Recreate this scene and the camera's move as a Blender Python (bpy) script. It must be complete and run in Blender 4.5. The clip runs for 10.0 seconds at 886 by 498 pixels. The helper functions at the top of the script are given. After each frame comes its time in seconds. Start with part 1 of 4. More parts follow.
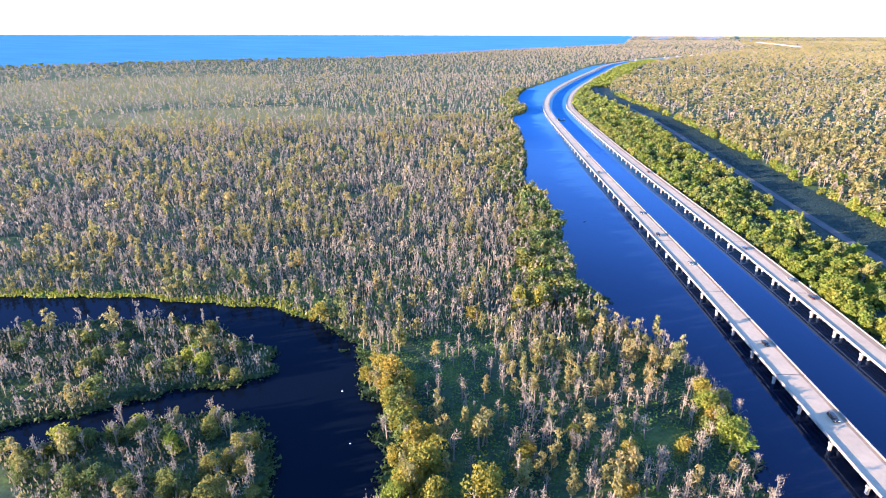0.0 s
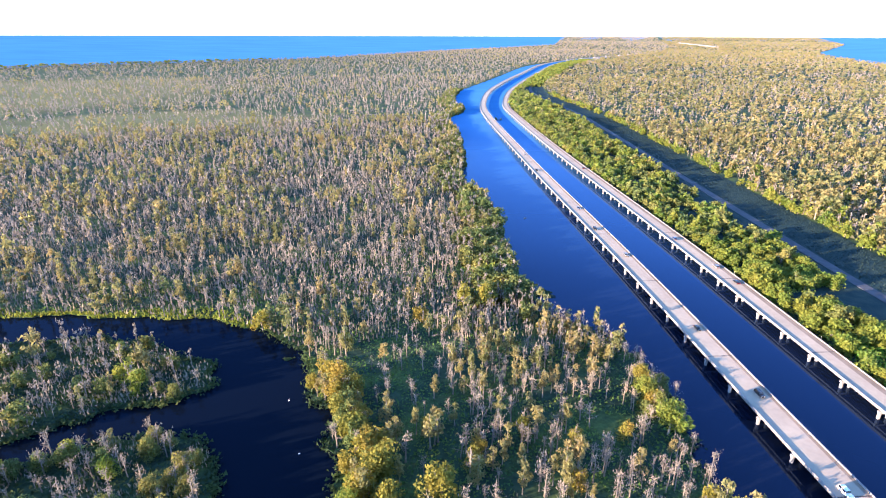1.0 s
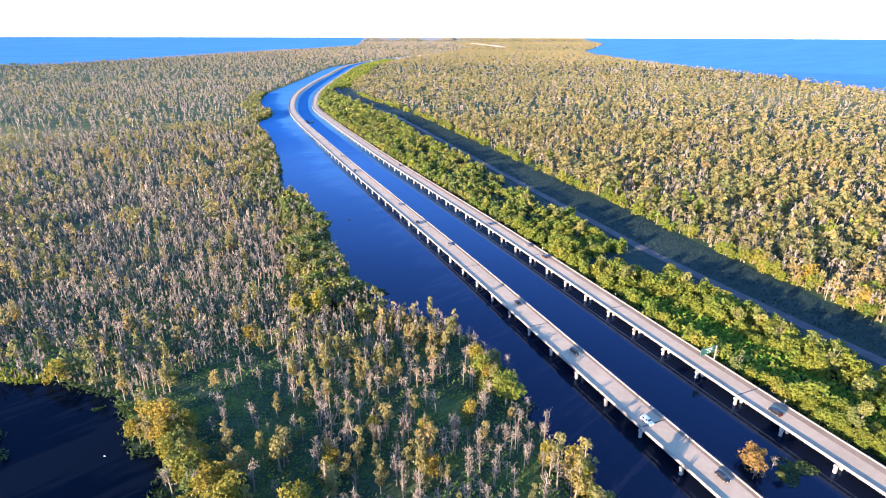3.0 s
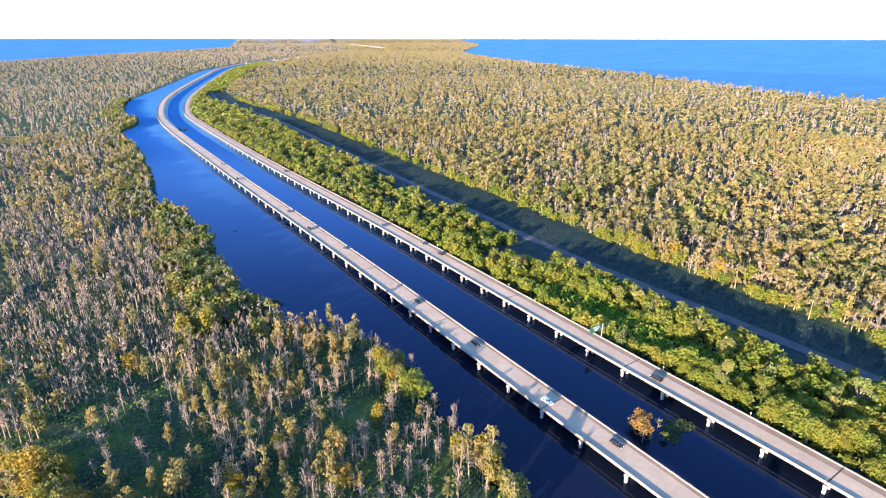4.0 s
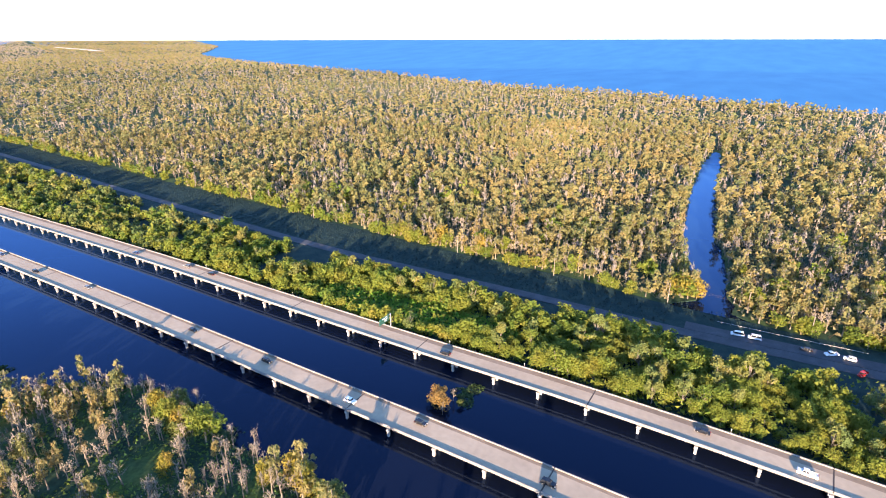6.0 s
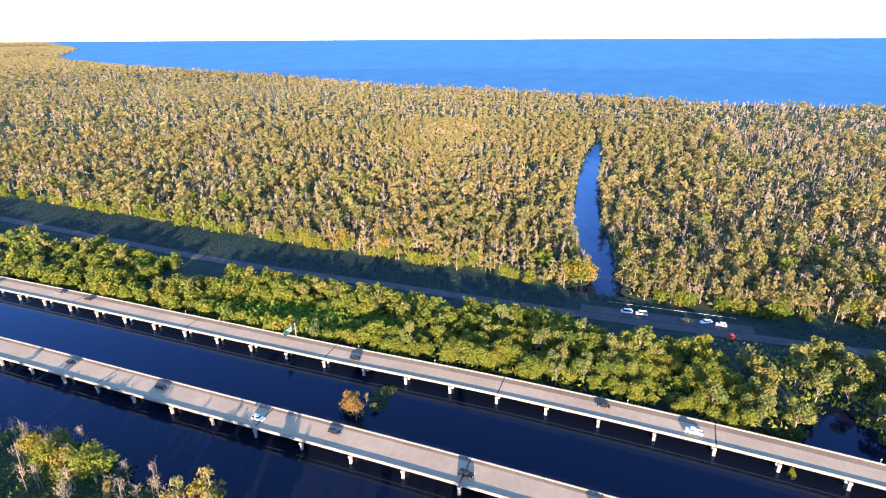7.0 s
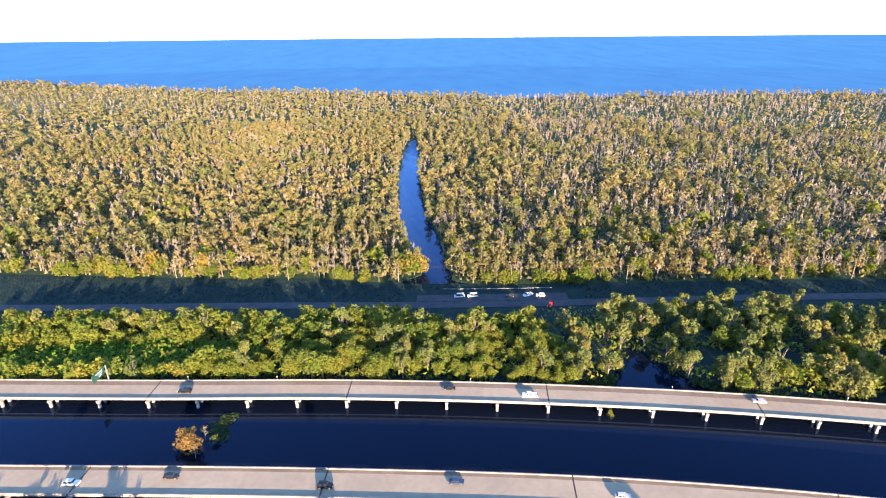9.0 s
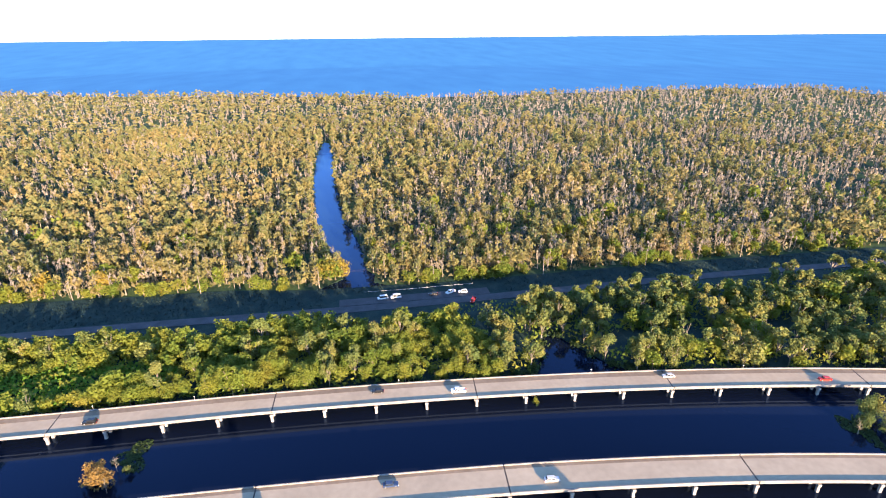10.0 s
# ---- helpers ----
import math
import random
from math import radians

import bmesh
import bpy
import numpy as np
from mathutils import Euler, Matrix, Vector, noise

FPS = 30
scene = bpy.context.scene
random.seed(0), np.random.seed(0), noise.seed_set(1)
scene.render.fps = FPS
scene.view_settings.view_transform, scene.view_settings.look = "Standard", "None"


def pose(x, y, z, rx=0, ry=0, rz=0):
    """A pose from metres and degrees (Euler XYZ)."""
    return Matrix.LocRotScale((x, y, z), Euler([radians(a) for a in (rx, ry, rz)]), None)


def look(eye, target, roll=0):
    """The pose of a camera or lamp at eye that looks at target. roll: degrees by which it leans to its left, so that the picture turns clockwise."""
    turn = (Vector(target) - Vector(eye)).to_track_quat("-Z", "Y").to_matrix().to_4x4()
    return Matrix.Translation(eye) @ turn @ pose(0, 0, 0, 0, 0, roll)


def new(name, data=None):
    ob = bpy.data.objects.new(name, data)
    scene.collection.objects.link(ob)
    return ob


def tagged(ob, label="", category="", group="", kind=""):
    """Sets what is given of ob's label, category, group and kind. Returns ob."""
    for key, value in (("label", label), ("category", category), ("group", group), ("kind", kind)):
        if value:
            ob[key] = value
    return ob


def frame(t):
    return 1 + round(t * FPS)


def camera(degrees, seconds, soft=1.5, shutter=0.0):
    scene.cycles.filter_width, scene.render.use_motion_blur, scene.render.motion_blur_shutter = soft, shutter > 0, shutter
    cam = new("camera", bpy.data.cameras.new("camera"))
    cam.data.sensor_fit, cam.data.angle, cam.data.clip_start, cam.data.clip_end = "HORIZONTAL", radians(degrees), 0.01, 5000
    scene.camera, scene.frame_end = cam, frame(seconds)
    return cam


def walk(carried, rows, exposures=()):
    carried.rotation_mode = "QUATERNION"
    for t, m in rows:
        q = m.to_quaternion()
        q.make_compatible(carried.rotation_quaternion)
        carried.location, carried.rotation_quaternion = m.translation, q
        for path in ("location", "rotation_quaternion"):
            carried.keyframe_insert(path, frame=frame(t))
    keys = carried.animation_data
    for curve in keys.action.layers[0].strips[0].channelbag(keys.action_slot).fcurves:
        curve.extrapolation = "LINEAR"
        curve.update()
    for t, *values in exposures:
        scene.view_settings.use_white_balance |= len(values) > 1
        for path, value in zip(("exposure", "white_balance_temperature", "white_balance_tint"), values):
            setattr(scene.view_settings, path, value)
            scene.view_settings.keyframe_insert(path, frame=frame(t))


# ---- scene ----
EYE = 130.0  # flying height over the water, metres
cam = camera(78.3, 10.0, 1.1)
# seconds, heading, tilt below level, lean
TURN = [
    (0.0, 0.000, -21.641, 0.127),
    (0.5, -2.938, -21.578, 0.147),
    (1.0, -6.362, -21.558, 0.171),
    (1.5, -10.396, -21.524, 0.150),
    (2.0, -15.088, -21.482, 0.224),
    (3.5, -31.324, -21.372, 0.097),
    (4.0, -37.370, -21.305, 0.062),
    (4.5, -43.931, -21.276, -0.009),
    (5.0, -50.397, -21.244, -0.020),
    (5.5, -56.457, -21.244, -0.083),
    (7.0, -72.995, -21.244, -0.282),
    (7.5, -78.756, -21.287, -0.406),
    (8.0, -83.549, -21.337, -0.402),
    (8.5, -87.844, -21.367, -0.468),
    (9.0, -91.883, -21.398, -0.522),
    (9.5, -96.231, -21.410, -0.546),
    (10.0, -100.840, -21.436, -0.583),
]
walk(cam, [(t, pose(0, 0, EYE, 90 + tilt, 0, head) @ pose(0, 0, 0, 0, 0, lean)) for t, head, tilt, lean in TURN], [(0.0, 2.80, 5850.0, 28.0), (2.0, 2.70, 5980.0, 27.0), (4.5, 2.49, 6250.0, 25.0), (8.0, 2.40, 6520.0, 24.0), (10.0, 2.40, 6550.0, 23.0)])

# ---- light: low evening sun behind the camera's last view, clear sky ----
SUN_HEADING, SUN_HEIGHT = 253.6, 9.8
world = bpy.data.worlds.new("evening_sky")
scene.world = world
world.use_nodes = True
wn = world.node_tree.nodes
sky = wn.new("ShaderNodeTexSky")
sky.sky_type = "NISHITA"
sky.sun_disc = False
sky.sun_elevation, sky.sun_rotation = radians(SUN_HEIGHT), radians(SUN_HEADING)
sky.air_density, sky.dust_density, sky.ozone_density = 1.0, 0.15, 4.0
world.node_tree.links.new(sky.outputs[0], wn["Background"].inputs[0])
wn["Background"].inputs[1].default_value = 0.15
sun = new("sun", bpy.data.lights.new("sun", "SUN"))
sun.data.energy, sun.data.angle, sun.data.color = 5.0, radians(0.5), (1.0, 0.77, 0.50)
sx, sy = math.sin(radians(SUN_HEADING)), math.cos(radians(SUN_HEADING))
se = math.tan(radians(SUN_HEIGHT))
sun.matrix_world = look((1000 * sx, 1000 * sy, 1000 * se), (0, 0, 0))


# ---- materials ----
def material(name, rough=0.8, metal=0.0):
    mat = bpy.data.materials.new(name)
    mat.use_nodes = True
    bsdf = mat.node_tree.nodes["Principled BSDF"]
    bsdf.inputs["Roughness"].default_value = rough
    bsdf.inputs["Metallic"].default_value = metal
    return mat, mat.node_tree.nodes, mat.node_tree.links, bsdf


def ramp(nodes, stops):
    node = nodes.new("ShaderNodeValToRGB")
    el = node.color_ramp.elements
    while len(el) < len(stops):
        el.new(0.5)
    for e, (p, c) in zip(el, stops):
        e.position, e.color = p, (*c, 1)
    return node


def noise_at(nodes, links, scale, detail=3.0, stretch=(1, 1, 1)):
    geo = nodes.new("ShaderNodeNewGeometry")
    mul = nodes.new("ShaderNodeVectorMath")
    mul.operation = "MULTIPLY"
    mul.inputs[1].default_value = stretch
    tex = nodes.new("ShaderNodeTexNoise")
    tex.inputs["Scale"].default_value, tex.inputs["Detail"].default_value = scale, detail
    links.new(geo.outputs["Position"], mul.inputs[0])
    links.new(mul.outputs[0], tex.inputs["Vector"])
    return tex


def mixed(nodes, links, kind, fac, a, b):
    node = nodes.new("ShaderNodeMix")
    node.data_type, node.blend_type = "RGBA", kind
    for sock, v in ((node.inputs[0], fac), (node.inputs[6], a), (node.inputs[7], b)):
        if hasattr(v, "is_linked"):
            links.new(v, sock)
        else:
            sock.default_value = v if isinstance(v, float) else (*v, 1)
    return node.outputs[2]


def leaf_material(name, stops, cell=0.16, patch=0.02, through_light=0.44):
    """Foliage: a tone of its own for every crown, drifting over the stand, with brighter and darker sprays."""
    mat, n, l, bsdf = material(name, 0.65)
    geo = n.new("ShaderNodeNewGeometry")
    vor = n.new("ShaderNodeTexVoronoi")
    vor.inputs["Scale"].default_value = cell
    flat = n.new("ShaderNodeVectorMath")
    flat.operation = "MULTIPLY"
    flat.inputs[1].default_value = (1, 1, 0.15)
    l.new(geo.outputs["Position"], flat.inputs[0])
    l.new(flat.outputs[0], vor.inputs["Vector"])
    sep = n.new("ShaderNodeSeparateColor")
    l.new(vor.outputs["Color"], sep.inputs[0])
    drift = noise_at(n, l, patch, 2.0)
    add = n.new("ShaderNodeMath")
    add.operation = "MULTIPLY_ADD"
    l.new(sep.outputs[0], add.inputs[0])
    add.inputs[1].default_value = 0.5
    half = n.new("ShaderNodeMath")
    half.operation = "MULTIPLY_ADD"
    l.new(drift.outputs["Fac"], half.inputs[0])
    half.inputs[1].default_value, half.inputs[2].default_value = 1.2, -0.4
    l.new(half.outputs[0], add.inputs[2])
    tone = ramp(n, stops)
    l.new(add.outputs[0], tone.inputs[0])
    spray = ramp(n, [(0.0, (0.84, 0.84, 0.84)), (1.0, (1.13, 1.13, 1.13))])
    l.new(geo.outputs["Random Per Island"], spray.inputs[0])
    colour = mixed(n, l, "MULTIPLY", 1.0, tone.outputs[0], spray.outputs[0])
    l.new(colour, bsdf.inputs["Base Color"])
    bsdf.inputs["Specular IOR Level"].default_value = 0.1
    if through_light:
        tr = n.new("ShaderNodeBsdfTranslucent")
        l.new(colour, tr.inputs[0])
        mix = n.new("ShaderNodeMixShader")
        mix.inputs[0].default_value = through_light
        l.new(bsdf.outputs[0], mix.inputs[1])
        l.new(tr.outputs[0], mix.inputs[2])
        l.new(mix.outputs[0], n["Material Output"].inputs[0])
    return mat


def grained(name, stops, scale, rough=0.8, fine=None, bump=0.0, metal=0.0, stretch=(1, 1, 1), depth=0.22, shine=0.5):
    """A surface with broad stains and fine grain."""
    mat, n, l, bsdf = material(name, rough, metal)
    bsdf.inputs["Specular IOR Level"].default_value = shine
    broad = noise_at(n, l, scale, 4.0, stretch)
    tone = ramp(n, stops)
    l.new(broad.outputs["Fac"], tone.inputs[0])
    colour = tone.outputs[0]
    small = noise_at(n, l, fine or scale * 9, 3.0)
    grain = ramp(n, [(0.3, (1 - depth,) * 3), (0.7, (1 + depth,) * 3)])
    l.new(small.outputs["Fac"], grain.inputs[0])
    l.new(mixed(n, l, "MULTIPLY", 1.0, colour, grain.outputs[0]), bsdf.inputs["Base Color"])
    if bump:
        b = n.new("ShaderNodeBump")
        b.inputs["Strength"].default_value, b.inputs["Distance"].default_value = bump, 0.3
        l.new(small.outputs["Fac"], b.inputs["Height"])
        l.new(b.outputs[0], bsdf.inputs["Normal"])
    return mat


def plain(name, colour, rough=0.5, metal=0.0):
    mat, n, l, bsdf = material(name, rough, metal)
    t = noise_at(n, l, 3.0)
    tone = ramp(n, [(0.3, tuple(c * 0.85 for c in colour)), (0.7, tuple(min(1, c * 1.1) for c in colour))])
    l.new(t.outputs["Fac"], tone.inputs[0])
    l.new(tone.outputs[0], bsdf.inputs["Base Color"])
    return mat


M_BROAD = leaf_material("broadleaf_foliage", [(0.0, (0.095, 0.165, 0.03)), (0.35, (0.165, 0.208, 0.034)), (0.65, (0.208, 0.226, 0.037)), (1.0, (0.25, 0.222, 0.043))], patch=0.05, through_light=0.52)
# broadleaf green darkened to hold the shade on the west bank's canal side
M_BANK = leaf_material("shaded_bank_foliage", [(0.0, (0.065, 0.105, 0.036)), (0.4, (0.12, 0.15, 0.042)), (0.7, (0.18, 0.18, 0.046)), (1.0, (0.25, 0.205, 0.05))], through_light=0.36)
M_WILLOW = leaf_material("olive_foliage", [(0.0, (0.085, 0.125, 0.04)), (0.45, (0.145, 0.165, 0.046)), (0.8, (0.21, 0.19, 0.055)), (1.0, (0.235, 0.17, 0.065))], through_light=0.32)
M_CYPRESS = leaf_material("cypress_foliage", [(0.1, (0.16, 0.18, 0.066)), (0.45, (0.236, 0.214, 0.08)), (0.75, (0.285, 0.226, 0.09)), (1.0, (0.298, 0.208, 0.092))], through_light=0.52)
M_MOSS = leaf_material("hanging_moss", [(0.1, (0.18, 0.165, 0.145)), (0.5, (0.245, 0.21, 0.17)), (1.0, (0.31, 0.25, 0.155))], through_light=0.3)
M_GOLD = leaf_material("golden_foliage", [(0.1, (0.155, 0.165, 0.03)), (0.5, (0.235, 0.20, 0.034)), (1.0, (0.30, 0.20, 0.04))])
M_UNDER = leaf_material("understorey_foliage", [(0.0, (0.115, 0.12, 0.065)), (0.5, (0.20, 0.178, 0.09)), (1.0, (0.255, 0.21, 0.11))])
M_STEM = leaf_material("dead_stems", [(0.0, (0.15, 0.14, 0.115)), (0.5, (0.21, 0.185, 0.14)), (1.0, (0.24, 0.21, 0.11))], through_light=0.3)
M_VINE = leaf_material("vine_foliage", [(0.1, (0.08, 0.19, 0.024)), (0.6, (0.14, 0.27, 0.03)), (1.0, (0.21, 0.30, 0.036))], cell=0.4)
M_MARSH = leaf_material("marsh_plant_foliage", [(0.1, (0.04, 0.11, 0.04)), (0.6, (0.10, 0.18, 0.035)), (1.0, (0.22, 0.25, 0.04))], cell=0.25)
M_RUST = leaf_material("rusty_foliage", [(0.1, (0.23, 0.15, 0.05)), (1.0, (0.33, 0.20, 0.055))])
# verge green pulled down to dark teal, tree shade painted into the blades
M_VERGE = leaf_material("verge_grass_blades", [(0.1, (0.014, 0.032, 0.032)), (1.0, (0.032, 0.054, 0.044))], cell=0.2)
M_BRUSH = leaf_material("dark_brush_foliage", [(0.1, (0.03, 0.055, 0.025)), (0.7, (0.06, 0.095, 0.03)), (1.0, (0.12, 0.14, 0.035))], cell=0.2)
M_REED = leaf_material("reed_blades", [(0.1, (0.17, 0.22, 0.03)), (0.6, (0.27, 0.29, 0.04)), (1.0, (0.33, 0.30, 0.06))], cell=0.3)
M_BARK = grained("pale_bark", [(0.3, (0.115, 0.10, 0.075)), (0.7, (0.215, 0.183, 0.135))], 0.5, 0.9, stretch=(1, 1, 0.2))
M_DARKBARK = grained("brown_bark", [(0.3, (0.15, 0.12, 0.09)), (0.7, (0.30, 0.25, 0.19))], 0.5, 0.9, stretch=(1, 1, 0.2))
M_SWAMP = grained("swamp_floor", [(0.3, (0.02, 0.04, 0.028)), (0.5, (0.034, 0.062, 0.032)), (0.62, (0.065, 0.10, 0.03)), (0.8, (0.10, 0.115, 0.04))], 0.05, 0.9, 0.8, 0.35, shine=0.08)
MEADOWS = ((-760, 1450, 430, 480), (-350, 900, 260, 160), (1300, 900, 300, 500))  # open grassy marsh: middle and half widths
n, l = M_SWAMP.node_tree.nodes, M_SWAMP.node_tree.links
base_sock = n["Principled BSDF"].inputs["Base Color"]
colour = base_sock.links[0].from_socket
wander = noise_at(n, l, 0.008, 3.0)
for mx, my, rx, ry in MEADOWS:
    geo = n.new("ShaderNodeNewGeometry")
    sub = n.new("ShaderNodeVectorMath")
    sub.operation = "SUBTRACT"
    sub.inputs[1].default_value = (mx, my, 0)
    mul = n.new("ShaderNodeVectorMath")
    mul.operation = "MULTIPLY"
    mul.inputs[1].default_value = (1 / rx, 1 / ry, 0)
    ln = n.new("ShaderNodeVectorMath")
    ln.operation = "LENGTH"
    add = n.new("ShaderNodeMath")
    add.operation = "ADD"
    edge = n.new("ShaderNodeMapRange")
    edge.inputs["From Min"].default_value, edge.inputs["From Max"].default_value = 1.65, 1.15
    l.new(geo.outputs["Position"], sub.inputs[0])
    l.new(sub.outputs[0], mul.inputs[0])
    l.new(mul.outputs[0], ln.inputs[0])
    l.new(ln.outputs["Value"], add.inputs[0])
    l.new(wander.outputs["Fac"], add.inputs[1])
    l.new(add.outputs[0], edge.inputs["Value"])
    colour = mixed(n, l, "MIX", edge.outputs[0], colour, (0.125, 0.128, 0.05))
l.new(colour, base_sock)
# the causeway grass below carries the same painted tree shade
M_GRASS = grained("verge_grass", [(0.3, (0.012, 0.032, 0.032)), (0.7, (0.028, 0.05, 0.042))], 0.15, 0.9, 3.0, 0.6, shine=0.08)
M_ASPHALT = grained("old_asphalt", [(0.3, (0.045, 0.050, 0.056)), (0.7, (0.068, 0.073, 0.08))], 0.2, 0.85, 6.0, shine=0.2)
M_DECK = grained("bridge_deck_concrete", [(0.3, (0.31, 0.25, 0.176)), (0.7, (0.385, 0.313, 0.22))], 0.06, 0.85, 0.5, depth=0.07, shine=0.2)
M_SHOULDER = grained("stained_shoulder_concrete", [(0.3, (0.165, 0.124, 0.086)), (0.7, (0.235, 0.18, 0.128))], 0.08, 0.85, 0.7, depth=0.1, shine=0.2)
M_CONCRETE = grained("pale_concrete", [(0.3, (0.21, 0.20, 0.185)), (0.7, (0.31, 0.298, 0.275))], 0.3, 0.8, 3.0)
M_PARAPET = grained("weathered_parapet_concrete", [(0.3, (0.15, 0.143, 0.13)), (0.7, (0.225, 0.215, 0.197))], 0.25, 0.85, 2.5)
M_JOINT = plain("dark_joint_rubber", (0.045, 0.032, 0.025), 0.8)
M_STEEL = plain("galvanised_steel", (0.36, 0.36, 0.36), 0.5, 0.6)
M_SIGN = plain("green_sign_face", (0.02, 0.09, 0.065), 0.5)
M_SIGNTEXT = plain("white_sign_bars", (0.75, 0.75, 0.72), 0.5)
M_SIDING = plain("pale_house_siding", (0.20, 0.195, 0.185), 0.7)
M_WOOD = grained("weathered_pole_wood", [(0.3, (0.16, 0.13, 0.10)), (0.7, (0.30, 0.26, 0.22))], 1.0, 0.9)
M_GLASS = plain("dark_car_glass", (0.015, 0.018, 0.022), 0.08)
M_TYRE = plain("tyre_rubber", (0.02, 0.02, 0.02), 0.8)
M_LAMP = plain("headlamp_glass", (0.8, 0.8, 0.78), 0.1)
M_CHROME = plain("wheel_metal", (0.5, 0.5, 0.5), 0.3, 0.8)

# still, dark canal water, wind-ruffled on the open lake, with sky blue painted in
M_WATER, n, l, bsdf = material("tannin_water", 0.06)
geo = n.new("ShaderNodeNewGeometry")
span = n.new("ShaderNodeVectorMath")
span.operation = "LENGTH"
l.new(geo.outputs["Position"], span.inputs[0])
far_water = n.new("ShaderNodeMapRange")
far_water.inputs["From Min"].default_value, far_water.inputs["From Max"].default_value = 160.0, 850.0
l.new(span.outputs["Value"], far_water.inputs["Value"])
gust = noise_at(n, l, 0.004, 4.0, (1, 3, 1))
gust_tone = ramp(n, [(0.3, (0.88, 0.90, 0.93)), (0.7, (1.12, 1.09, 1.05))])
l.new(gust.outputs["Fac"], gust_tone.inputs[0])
# the mirrored sky's blue is painted into the base colour, rising with distance
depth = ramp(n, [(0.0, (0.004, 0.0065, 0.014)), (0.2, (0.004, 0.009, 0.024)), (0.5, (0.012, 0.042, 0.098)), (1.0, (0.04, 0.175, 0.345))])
l.new(far_water.outputs[0], depth.inputs[0])
# sheltered tannin lagoon west of the swamp, painted blacker for its dim mirrored sky
place = n.new("ShaderNodeSeparateXYZ")
l.new(geo.outputs["Position"], place.inputs[0])
westward = n.new("ShaderNodeMapRange")
westward.inputs["From Min"].default_value, westward.inputs["From Max"].default_value = 20.0, -10.0
l.new(place.outputs["X"], westward.inputs["Value"])
close_by = n.new("ShaderNodeMapRange")
close_by.inputs["From Min"].default_value, close_by.inputs["From Max"].default_value = 700.0, 400.0
l.new(span.outputs["Value"], close_by.inputs["Value"])
lagoon_part = n.new("ShaderNodeMath")
lagoon_part.operation = "MULTIPLY"
l.new(westward.outputs[0], lagoon_part.inputs[0])
l.new(close_by.outputs[0], lagoon_part.inputs[1])
# stained carries the lagoon's painted-in dim sky over the water colour
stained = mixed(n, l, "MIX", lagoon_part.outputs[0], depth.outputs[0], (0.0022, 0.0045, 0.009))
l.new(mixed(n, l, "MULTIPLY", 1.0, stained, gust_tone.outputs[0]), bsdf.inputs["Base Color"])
ruffle = n.new("ShaderNodeMapRange")
l.new(far_water.outputs[0], ruffle.inputs["Value"])
ruffle.inputs["From Min"].default_value, ruffle.inputs["From Max"].default_value = 0.55, 1.0
ruffle.inputs["To Min"].default_value, ruffle.inputs["To Max"].default_value = 0.07, 0.6
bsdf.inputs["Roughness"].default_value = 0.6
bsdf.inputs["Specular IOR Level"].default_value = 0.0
ripple = noise_at(n, l, 0.6, 4.0)
wb = n.new("ShaderNodeBump")
wb.inputs["Strength"].default_value, wb.inputs["Distance"].default_value = 0.07, 0.2
l.new(ripple.outputs["Fac"], wb.inputs["Height"])
l.new(wb.outputs[0], bsdf.inputs["Normal"])
sheen = n.new("ShaderNodeBsdfGlossy")
sheen.inputs["Color"].default_value = (0.33, 0.52, 0.88, 1)
l.new(ruffle.outputs[0], sheen.inputs["Roughness"])
l.new(wb.outputs[0], sheen.inputs["Normal"])
fresnel = n.new("ShaderNodeFresnel")
fresnel.inputs["IOR"].default_value = 1.33
gloss = n.new("ShaderNodeMapRange")
gloss.inputs["From Min"].default_value, gloss.inputs["From Max"].default_value = 350.0, 1000.0
gloss.inputs["To Min"].default_value, gloss.inputs["To Max"].default_value = 0.95, 0.06
l.new(span.outputs["Value"], gloss.inputs["Value"])
# calm cuts the lagoon's reflection too, for the same darker sky
calm = n.new("ShaderNodeMath")
calm.operation = "MULTIPLY_ADD"
l.new(lagoon_part.outputs[0], calm.inputs[0])
calm.inputs[1].default_value, calm.inputs[2].default_value = -0.72, 1.0
shine = n.new("ShaderNodeMath")
shine.operation = "MULTIPLY"
l.new(gloss.outputs[0], shine.inputs[0])
l.new(calm.outputs[0], shine.inputs[1])
mirror = n.new("ShaderNodeMath")
mirror.operation = "MULTIPLY"
l.new(shine.outputs[0], mirror.inputs[0])
l.new(fresnel.outputs[0], mirror.inputs[1])
both = n.new("ShaderNodeMixShader")
l.new(mirror.outputs[0], both.inputs[0])
l.new(bsdf.outputs[0], both.inputs[1])
l.new(sheen.outputs[0], both.inputs[2])
l.new(both.outputs[0], n["Material Output"].inputs[0])


# ---- builders ----
FAR, RIM = 2600.0, 4850.0


def settle(v):
    """The far ground draws in towards the horizon ring and lifts to it, so the sheet ends at eye level as the real horizon does."""
    v = np.array(v, float)
    r = np.hypot(v[:, 0], v[:, 1])
    k = np.ones(len(v))
    m = r > FAR
    k[m] = RIM / (RIM - FAR + r[m])
    out = v * k[:, None]
    out[:, 2] = EYE + (v[:, 2] - EYE) * k
    return out


